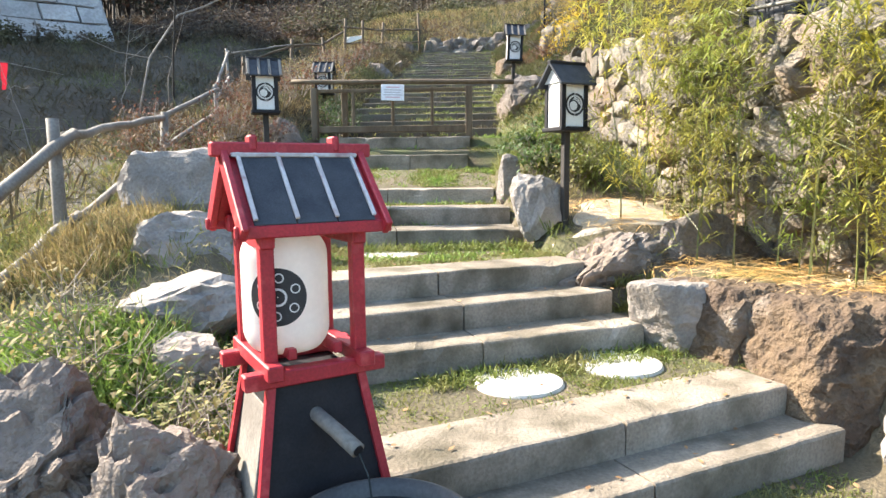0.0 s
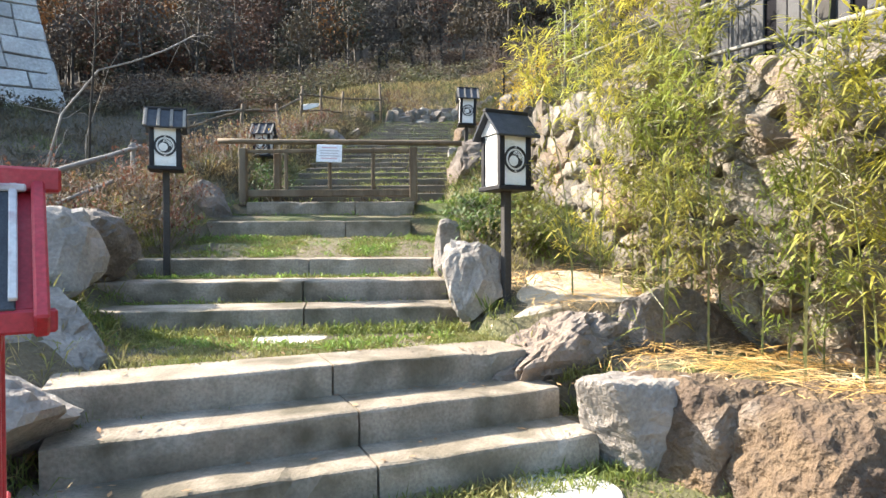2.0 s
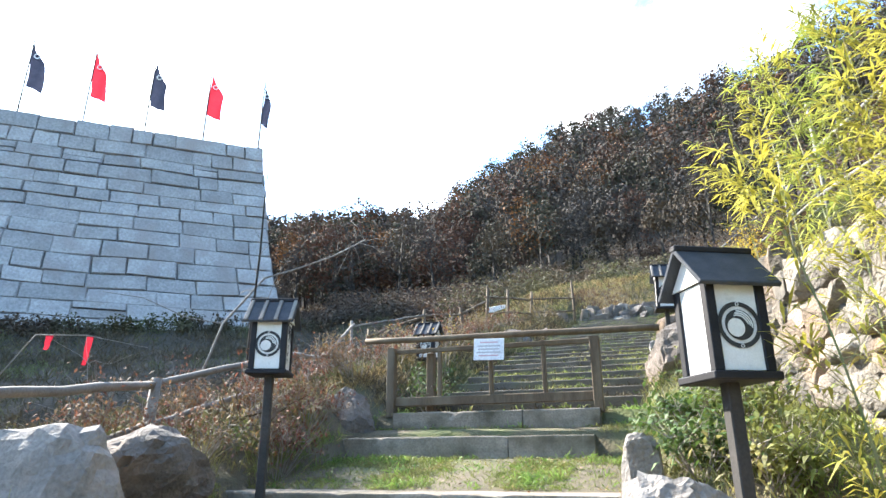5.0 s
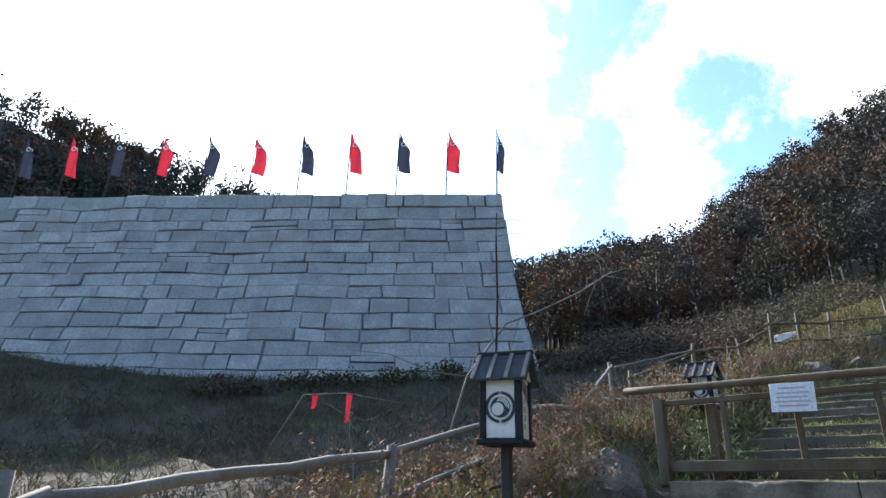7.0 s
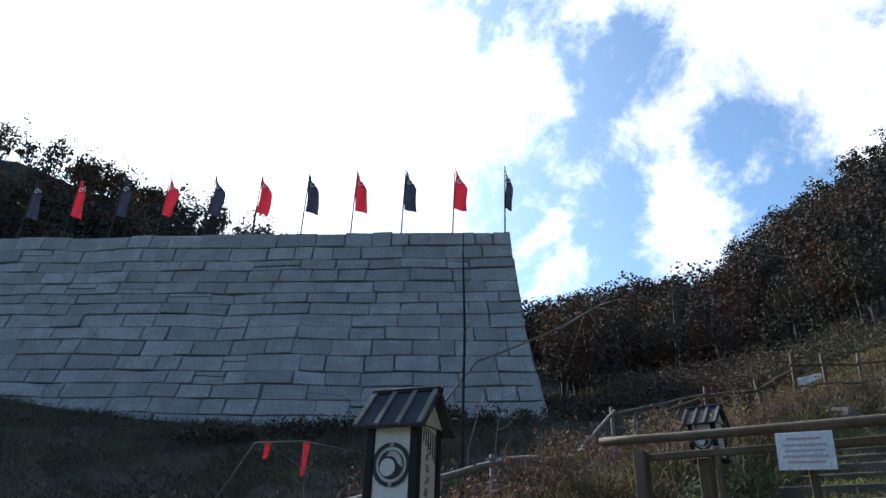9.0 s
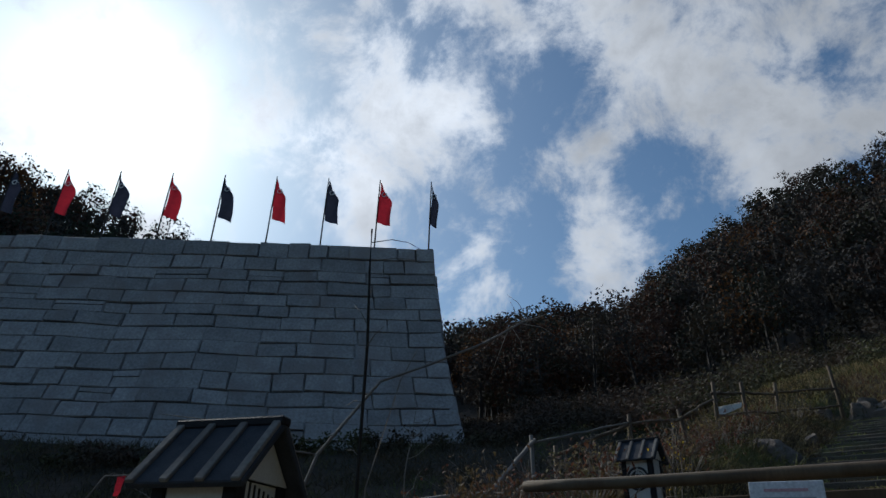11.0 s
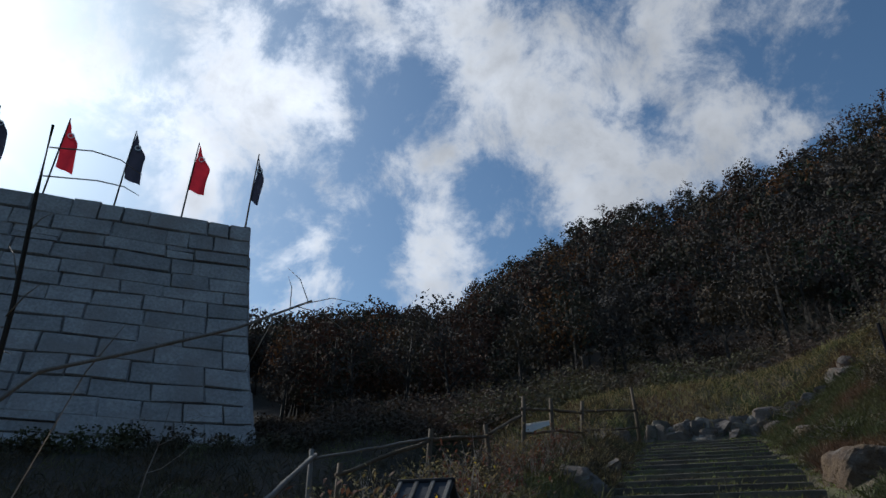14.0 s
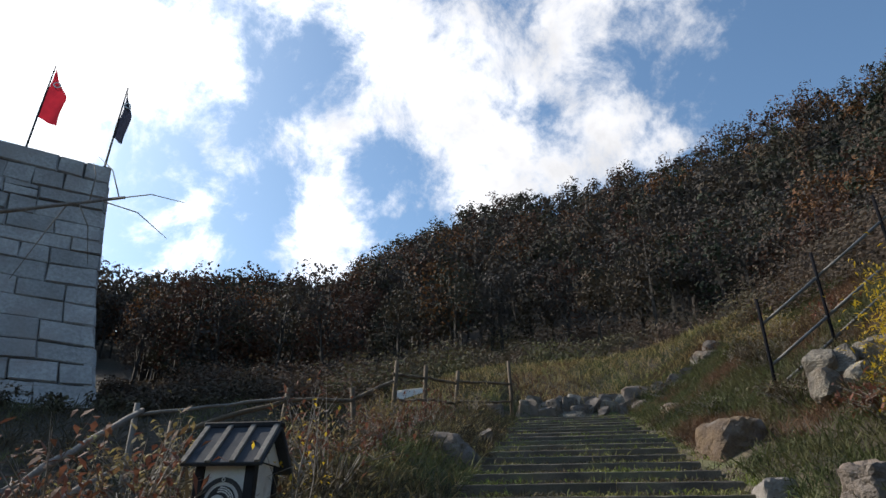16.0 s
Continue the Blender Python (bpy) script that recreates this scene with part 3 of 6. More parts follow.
# bank on the lit side of the stairs
def hewn_rock(centre, sides, seed, mat, label, rough=0.07, sub=5, soft=14.0):
    """A broken boulder bounded by planes: each side a direction and its distance from the centre."""
    bm = bmesh.new()
    bmesh.ops.create_icosphere(bm, subdivisions=sub, radius=1.0)
    planes = [(Vector(d).normalized(), c) for d, c in sides]
    for v in bm.verts:
        u = v.co.normalized()
        inv = sum(max(0.0, u.dot(d) / c) ** soft for d, c in planes) ** (1 / soft)
        p = u / inv
        q = p * 2.6 + Vector((seed * 3.7, seed * 1.3, 0))
        w = noise.noise(q) * 0.8 + noise.noise(q * 2.4) * 0.55 + noise.noise(q * 5.5) * 0.4 + noise.noise(q * 12) * 0.2
        w += 0.35 * (1 - abs(noise.noise(q * 3.3 + Vector((4, 8, 1)))) * 3)
        v.co = p + u * w * rough
    ob = part("rock", bm, mat)
    ob.matrix_world = pose(*centre)
    return tagged(ob, label, "rock")


hewn_rock((1.66, 5.0, 0.22), [((-0.75, -0.6, -0.45), 0.20), ((0.3, -1, -0.1), 0.22), ((-0.8, 0.6, 0.1), 0.27), ((0.9, 0.45, 0), 0.26), ((0, 0.1, 1), 0.24), ((0, 0, -1), 0.4), ((0.5, -0.8, 0.5), 0.3), ((0.1, 1, 0), 0.26)], 3,
          M_ROCK_PALE, "pale grey flat-topped boulder beside the stone steps", 0.02)
hewn_rock((2.46, 4.52, 0.02), [((-0.90, -0.42, 0.28), 0.42), ((0.1, -1, 0.08), 0.40), ((0, 0.05, 1), 0.44), ((0.8, 0.5, 0), 0.75), ((-0.7, 0.75, 0.2), 0.42), ((0, 1, 0), 0.5), ((0, 0, -1), 0.45), ((-0.5, -0.6, 0.75), 0.53)], 8,
          M_ROCK_BROWN, "large brown broken boulder with a shaded flat side under straw", 0.05, 6)
hewn_rock((1.98, 4.92, 0.1), [((-0.85, -0.5, 0.15), 0.24), ((0.3, -1, 0.1), 0.3), ((0, 0, 1), 0.36), ((1, 0.3, 0), 0.3), ((0, 1, 0), 0.24), ((0, 0, -1), 0.4)], 12,
          M_ROCK_BROWN, "brown crumbling boulder between a pale stone and a larger rock", 0.05)
hewn_rock((3.35, 4.35, 0.0), [((-0.2, -1, 0.08), 0.38), ((0, 0, 1), 0.46), ((1, 0.2, 0), 0.5), ((-1, 0.1, 0), 0.45), ((0, 1, 0), 0.4), ((0, 0, -1), 0.45)], 15,
          M_ROCK_BROWN, "dark brown boulder at the end of the ledge", 0.05)
rock(2.66, 3.82, -0.2, 0.26, 0.24, 0.28, 14, M_ROCK_PALE, "small pale rock at the end of a step", 0)
rock(2.95, 3.35, -0.3, 0.4, 0.34, 0.34, 17, M_ROCK, "grey rock at the end of the lowest step", 20)
rock(3.0, 2.7, -0.35, 0.42, 0.4, 0.34, 18, M_ROCK, "grey rock beside the lowest step", 70)
rock(4.0, 4.3, 0.0, 0.5, 0.4, 0.6, 16, M_ROCK_BROWN, "brown boulder edging the planted ledge", 40, 0, 9, 0.15, 4, 0.55)
rock(1.33, 5.84, 0.33, 0.54, 0.40, 0.44, 21, M_ROCK, "grey brown weathered boulder under the lantern", 25, 0, 8, 0.2, 5)
rock(2.55, 6.0, 0.45, 0.3, 0.25, 0.3, 27, M_ROCK_BROWN, "brown shaded boulder at the foot of the wall", 30, 0, 8, 0.18)
rock(2.06, 5.96, 0.5, 0.42, 0.3, 0.4, 25, M_ROCK, "dark rounded boulder beside the straw mulch", 10, 0, 8, 0.14)
rock(0.84, 6.52, 0.9, 0.25, 0.22, 0.38, 31, M_ROCK_PALE, "pale pinkish boulder leaning at the lantern post", 15, 0, 9, 0.13)
rock(0.60, 7.6, 1.12, 0.15, 0.14, 0.28, 36, M_ROCK_PALE, "upright white grey stone at the step end", 40, 0, 8, 0.1)
rock(0.98, 11.2, 2.25, 0.52, 0.45, 0.46, 41, M_ROCK, "grey boulder in the grass below a lantern", 0)
hewn_rock((1.02, 17.9, 3.78), [((-1, -0.2, 0.1), 0.34), ((0.1, -1, 0.1), 0.4), ((1, -0.1, 0.15), 0.38), ((0.1, 0, 1), 0.36), ((0, 1, 0), 0.35), ((0, 0, -1), 0.5), ((-0.6, -0.3, 0.8), 0.38)], 43,
          M_ROCK_BROWN, "large tan squared boulder beside the upper steps", 0.04, 4)
hewn_rock((0.66, 15.4, 3.02), [((-1, -0.1, 0), 0.14), ((0, -1, 0.05), 0.14), ((1, 0, 0), 0.14), ((0, 0.2, 1), 0.17), ((0, 1, 0), 0.2), ((0, 0, -1), 0.4)], 44,
          M_ROCK_PALE, "small pale block of stone beside the upper steps", 0.02, 4)
hewn_rock((1.36, 22.9, 5.0), [((-1, -0.3, 0), 0.22), ((0.2, -1, 0.1), 0.25), ((1, 0, 0.1), 0.26), ((0, 0, 1), 0.34), ((0, 1, 0), 0.3), ((0, 0, -1), 0.5)], 46,
          M_ROCK_BROWN, "tan boulder standing beside the upper steps", 0.04, 4)
rock(1.5, 23.7, 5.2, 0.5, 0.4, 0.34, 49, M_ROCK, "dark flat boulder at the head of the upper steps", 10, 0, 9, 0.15, 4, 0.6)
rock(1.0, 14.4, 2.95, 0.28, 0.28, 0.28, 47, M_ROCK, "weathered boulder beside the upper steps", 50)
# bare pale earth round the lantern post
verts, faces, N = [], [], 26
for j in range(N):
    for i in range(N):
        x, y = 0.95 + 1.35 * i / (N - 1), 5.95 + 1.15 * j / (N - 1)
        e = max(abs(i - (N - 1) / 2), abs(j - (N - 1) / 2)) / ((N - 1) / 2)
        verts.append((x, y, land(x, y) + 0.03 - 0.09 * smooth(0.55, 1.0, e + 0.35 * noise.noise((x * 3, y * 3, 1.5)))))
faces = [(j * N + i, j * N + i + 1, (j + 1) * N + i + 1, (j + 1) * N + i) for j in range(N - 1) for i in range(N - 1)]
tagged(obj("pale_earth", verts, faces, M_SAND, smooth=True), "bare pale sandy earth round a lantern post", "earth", kind="structure")
# bank on the shaded side
rock(-1.32, 2.7, 0.05, 0.5, 0.42, 0.50, 51, M_ROCK, "grey lichened boulder in long grass", 10, 0, 8, 0.22, 5)
rock(-0.78, 2.55, -0.02, 0.36, 0.36, 0.46, 54, M_ROCK, "grey pitted boulder beside the lantern stand", 50, 0, 8, 0.22, 5)
rock(-2.0, 2.4, 0.2, 0.55, 0.5, 0.5, 56, M_ROCK, "grey boulder in long grass", 0)
rock(-1.15, 3.62, 0.18, 0.26, 0.2, 0.24, 58, M_ROCK_PALE, "small pale rock among dry stems", 0)
rock(-1.42, 4.15, 0.42, 0.52, 0.34, 0.27, 61, M_ROCK_PALE, "flat pale boulder at the stair edge", 15)
rock(-1.75, 5.1, 0.62, 0.46, 0.4, 0.34, 64, M_ROCK_PALE, "grey angular boulder at the stair edge", 35)
rock(-2.22, 5.95, 0.98, 0.50, 0.42, 0.52, 67, M_ROCK_PALE, "tall grey blocky boulder beside the steps", 10, 0, 10, 0.1)
rock(-2.45, 6.85, 1.12, 0.42, 0.55, 0.36, 70, M_ROCK, "long grey boulder along the stair edge", 70)
rock(-3.1, 7.3, 1.15, 0.4, 0.4, 0.35, 71, M_ROCK, "grey boulder beside the handrail", 0)
rock(-2.95, 8.9, 1.45, 0.3, 0.3, 0.32, 72, M_ROCK, "grey boulder among red shrubs", 0)
rock(-2.55, 9.9, 1.65, 0.32, 0.3, 0.36, 73, M_ROCK, "dark boulder below the wooden gate", 0)
rock(-2.34, 20.2, 4.28, 0.24, 0.24, 0.3, 75, M_ROCK, "pale boulder at the side of the upper steps", 0)
rock(-2.6, 18.0, 3.72, 0.5, 0.4, 0.42, 76, M_ROCK, "boulder at the side of the upper steps", 0)
rock(-2.6, 25.4, 5.65, 0.36, 0.3, 0.4, 77, M_ROCK, "dark boulder at the head of the steps", 0)
rock(-3.6, 14.4, 3.0, 0.5, 0.4, 0.4, 78, M_ROCK, "boulder among dry shrubs", 0)
# row of stones that holds the terrace above the stairs
rng = random.Random(5)
for i in range(30):
    x = -1.9 + (i % 19) * 0.29 + rng.uniform(-0.1, 0.1)
    y = 26.75 + rng.uniform(-0.1, 0.15) + 0.25 * (i // 19)
    rock(x, y, max(5.98 + 0.26 * (i // 19), land(x, y - 0.3) + 0.12) + rng.uniform(-0.1, 0.1), 0.22 + rng.uniform(0, 0.2), 0.22, 0.18 + rng.uniform(0, 0.2), 200 + i,
         M_RUBBLE if i % 4 == 0 else M_ROCK, "grey stone in the low wall above the steps", rng.uniform(-25, 25), 0, 8, 0.16, 3, 0.55)
for i in range(9):
    rock(1.95 + 0.27 * (i % 5) + rng.uniform(-.08, .08), 17.0 + 0.2 * (i // 5), 4.32 + 0.27 * (i // 5) + 0.05 * (i % 5), 0.21, 0.2, 0.22, 240 + i, M_RUBBLE,
         "tan stone in a loose pile on the slope", rng.uniform(0, 90), 0, 8, 0.12, 3)

# ---- rubble wall with its stones ----


def line_point(line, s):
    for (ax, ay), (bx, by) in zip(line, line[1:]):
        l = math.hypot(bx - ax, by - ay)
        if s <= l:
            return ax + (bx - ax) * s / l, ay + (by - ay) * s / l, (bx - ax) / l, (by - ay) / l
        s -= l
    return bx, by, (bx - ax) / l, (by - ay) / l


rubble = thing("wall_rubble", Matrix(), "rough rubble retaining wall of tan and grey stones", "wall", kind="structure")
verts, faces = [], []
total = sum(math.hypot(b[0] - a[0], b[1] - a[1]) for a, b in zip(WALL_LINE, WALL_LINE[1:]))
n = 40
for i in range(n + 1):
    x, y, dx, dy = line_point(WALL_LINE, total * i / n)
    top = 2.25 + 0.12 * max(0, y - 5.6)
    for off, z in ((-0.02, -0.3), (-0.10, top - 0.1), (-0.35, top), (-0.6, top), (-0.6, -0.3)):
        verts.append((x - dy * off, y + dx * off, z))
for i in range(n):
    faces += [(i * 5 + j, (i + 1) * 5 + j, (i + 1) * 5 + (j + 1) % 5, i * 5 + (j + 1) % 5) for j in range(5)]
obj("earth_core", verts, faces, M_MORTAR, rubble)
stone_meshes = []
for k in range(9):
    bm = rock_mesh((1, 1, 1), 300 + k, 7, 0.16, 3, 0.55)
    me = bpy.data.meshes.new("wall_stone")
    bm.to_mesh(me)
    bm.free()
    me.materials.append(M_RUBBLE)
    me.shade_smooth() if k % 3 == 0 else None
    stone_meshes.append(me)
rng = random.Random(11)
z, count, rest_v, rest_f = 0.35, 0, [], []
while z < 2.75:
    h = rng.uniform(0.13, 0.27)
    s = rng.uniform(0, 0.2) + 1.2
    while s < total - 0.1:
        w = rng.uniform(0.14, 0.42)
        x, y, dx, dy = line_point(WALL_LINE, s + w / 2)
        base = 0.4 if y < 6.2 else 0.8 + 0.25 * (y - 6.2)
        top = 2.3 + 0.12 * max(0, y - 5.6)
        if base - 0.15 < z + h / 2 < top:
            lean = 0.05 * (z - 0.4)
            jit = rng.uniform(-0.02, 0.035)
            place = Matrix.Translation((x + dy * (-lean - 0.02 + jit), y - dx * (-lean - 0.02 + jit), z + h / 2 + rng.uniform(-0.03, 0.03))) @ \
                Matrix.Rotation(math.atan2(dy, dx), 4, "Z") @ Matrix.Rotation(rng.uniform(-0.3, 0.3), 4, "Y") @ \
                Matrix.Diagonal((w * 0.66, rng.uniform(0.09, 0.15), h * 0.72, 1))
            me = rng.choice(stone_meshes)
            if count < 300 and y < 8.6:
                ob = new("wall_stone", me)
                ob.parent = rubble
                ob.matrix_world = place
                count += 1
            else:
                k0 = len(rest_v)
                rest_v += [place @ v.co for v in me.vertices]
                rest_f += [tuple(k0 + i for i in p.vertices) for p in me.polygons]
        s += w * 0.97
    z += h * 0.93
tagged(obj("wall_stones", rest_v, rest_f, M_RUBBLE, rubble), "tan and grey rubble stones", kind="stuff")

# ---- castle wall: battered face of coursed blocks ----
C_TOP, C_BASE_Z, C_TOP_Z = Vector((-18.1, 28.3)), 5.2, 16.7
C_DIR, C_NORM = Vector((-0.769, -0.639)), Vector((0.639, -0.769))


def castle_pt(s, z, inward=0.0):
    """A place on the face: s metres along from the corner, at height z."""
    f = (C_TOP_Z - z) / (C_TOP_Z - 6.2)
    flare = 3.1 * (0.55 * f + 0.45 * f * f)
    end = 1.5 * (0.5 * f + 0.5 * f * f)
    k = max(0.0, 1 - s / 12)
    p = C_TOP + C_NORM * (flare - inward) - C_DIR * (end * k) + C_DIR * s
    return Vector((p.x, p.y, z))


def castle_end(s, z, inward=0.0):
    """A place on the end face: s metres back from the corner."""
    f = (C_TOP_Z - z) / (C_TOP_Z - 6.2)
    flare = 3.1 * (0.55 * f + 0.45 * f * f) * max(0, 1 - s / 8)
    end = 1.5 * (0.5 * f + 0.5 * f * f)
    p = C_TOP + C_NORM * (flare - s) - C_DIR * (end - inward)
    return Vector((p.x, p.y, z))


castle = thing("castle_wall", Matrix(), "tall grey stone castle wall with a flared base", "castle wall")
LENGTH, ROWS = 42.0, 13
verts, faces = [], []
for j in range(ROWS + 1):
    z = C_BASE_Z + (C_TOP_Z - 0.06 - C_BASE_Z) * j / ROWS
    ring = [castle_pt(LENGTH, z, 0.12), castle_pt(12, z, 0.12), castle_pt(6, z, 0.12), castle_pt(0.12, z, 0.12), castle_end(4, z, 0.12), castle_end(8, z, 0.12),
            castle_end(9, z, 0.12) + Vector((C_DIR.x, C_DIR.y, 0)) * LENGTH]
    verts += ring
c = 7
for j in range(ROWS):
    faces += [(j * c + i, j * c + (i + 1) % c, (j + 1) * c + (i + 1) % c, (j + 1) * c + i) for i in range(c)]
faces.append(tuple(range(ROWS * c, ROWS * c + c)))
obj("core", verts, faces, M_JOINT, castle)


def block(parent, fn, s0, s1, z0, z1, rng):
    """One squared block with a slightly pillowed face."""
    g = 0.009
    s0, s1, z0, z1 = s0 + g, s1 - g, z0 + g, z1 - g
    sk = [rng.uniform(-0.035, 0.035) for _ in range(8)]

    def wavy(s, z):
        return z + 0.15 * noise.noise((s * 0.33, z * 0.45, 7.0)) * min(1.0, (C_TOP_Z - z) / 0.6 + 0.15)

    outer = [(s0 + sk[4], wavy(s0, z0) + sk[0]), (s1 + sk[5], wavy(s1, z0) + sk[1]), (s1 + sk[6], wavy(s1, z1) + sk[2]), (s0 + sk[7], wavy(s0, z1) + sk[3])]
    proud = rng.uniform(-0.02, 0.12)
    vs = [fn(s, z, 0.3) for s, z in outer] + [fn(s, z, 0.03) for s, z in outer]
    cs, cz = (s0 + s1) / 2, (z0 + z1) / 2
    vs += [fn(cs + (s - cs) * 0.95, cz + (z - cz) * 0.88, -proud * 0.7) for s, z in outer]
    fs = []
    for a in (0, 4):
        fs += [(a + i, a + (i + 1) % 4, a + 4 + (i + 1) % 4, a + 4 + i) for i in range(4)]
    fs.append((8, 9, 10, 11))
    return obj("stone_block", vs, fs, M_BLOCK, parent)


rng = random.Random(21)
edges_z = [C_BASE_Z]
while edges_z[-1] < C_TOP_Z - 0.6:
    edges_z.append(edges_z[-1] + rng.uniform(0.58, 0.86))
edges_z[-1] = C_TOP_Z
for z0, z1 in zip(edges_z, edges_z[1:]):
    s = 0.0
    first = rng.choice((0.9, 1.5, 2.2))
    while s < 38:
        w = first if s == 0 else rng.uniform(0.8, 2.5)
        split = rng.random() < 0.05 and s > 0
        top = z1 + (rng.uniform(-0.06, 0.06) if z1 == C_TOP_Z else 0)
        if split:
            zm = (z0 + z1) / 2 + rng.uniform(-0.1, 0.1)
            block(castle, castle_pt, s, s + w, z0, zm, rng)
            block(castle, castle_pt, s, s + w, zm, top, rng)
        else:
            block(castle, castle_pt, s, s + w, z0, top, rng)
        s += w
    s = 0.0
    while s < 7:
        w = rng.uniform(1.0, 2.4)
        block(castle, castle_end, s, s + w, z0, z1, rng)
        s += w

# ---- flags ----


def flag(x, y, cloth, seed, label, furled=1.0):
    rng = random.Random(seed)
    f = thing("flag", pose(x, y, C_TOP_Z - 0.1, 0, 0, 38), label, "flag", "row of flags on the castle wall")
    part("pole", tubem([(0, 0, -0.3), (0.02, 0, 2.0), (0.05, 0, 4.1)], [0.045, 0.04, 0.028], 6), M_DARKWOOD, f)
    verts, faces, nu, nv = [], [], 6, 14
    for j in range(nv + 1):
        v = j / nv
        for i in range(nu + 1):
            u = i / nu
            width = (0.16 + 0.66 * smooth(0, 0.42, v)) * furled
            verts.append((0.06 + u * width + 0.05 * math.sin(v * 5 + seed), 0.10 * math.sin(u * 6 + v * 4 + seed) * u, 4.0 - v * 2.5 - 0.25 * u * v - 0.35 * u * (1 - v)))
    for j in range(nv):
        faces += [(j * (nu + 1) + i, j * (nu + 1) + i + 1, (j + 1) * (nu + 1) + i + 1, (j + 1) * (nu + 1) + i) for i in range(nu)]
    cl = obj("cloth", verts, faces, cloth, f, True)
    for s in (-1, 1):
        bm = bmesh.new()
        ring_disc(bm, 0.09, 0.14, (0.26 * furled + 0.1, 3.15), 20, y=0.08 * s)
        part("emblem", bm, M_WHITE, cl, "white ring emblem")


for i in range(12):
    p = Vector((-17.95, 27.75)) + Vector((-2.1, -1.74)) * i - C_NORM * 0.55
    flag(p.x, p.y, M_NAVY if i % 2 == 0 else M_FLAGRED, i,
         "dark navy banner furled on a tall pole" if i % 2 == 0 else "red banner hanging from a tall pole", 0.45 if i == 0 else 0.85)

# ---- post lanterns ----


def crest(parent, r, y, zc):
    """The round crest: a black ring, a pale disc and a crescent, on the face that looks to -y."""
    bm = bmesh.new()
    ring_disc(bm, r * 0.80, r, (0, zc), 36, y=y)
    part("crest_ring", bm, M_LOGO, parent)
    bm = bmesh.new()
    ring_disc(bm, 0, r * 0.66, (0, zc), 30, y=y)
    part("crest_disc", bm, M_LOGO, parent)
    bm = bmesh.new()
    ring_disc(bm, 0, r * 0.40, (-r * 0.17, zc - r * 0.12), 26, y=y - 0.0025)
    part("crest_moon", bm, M_WHITE, parent)
    for k in range(3):
        bm = bmesh.new()
        ring_disc(bm, r * (0.46 + 0.09 * k) - 0.003, r * (0.46 + 0.09 * k) + 0.003, (-r * 0.06, zc - r * 0.05), 16, 10 - 8 * k, 110 - 8 * k, y=y - 0.0025)
        part("crest_line", bm, M_WHITE, parent)
    for s in (-1, 1):
        bm = bmesh.new()
        ring_disc(bm, r * 0.05, r * 0.09, (0, zc + s * r * 0.9), 12, y=y - 0.0025)
        part("crest_eye", bm, M_WHITE, parent)


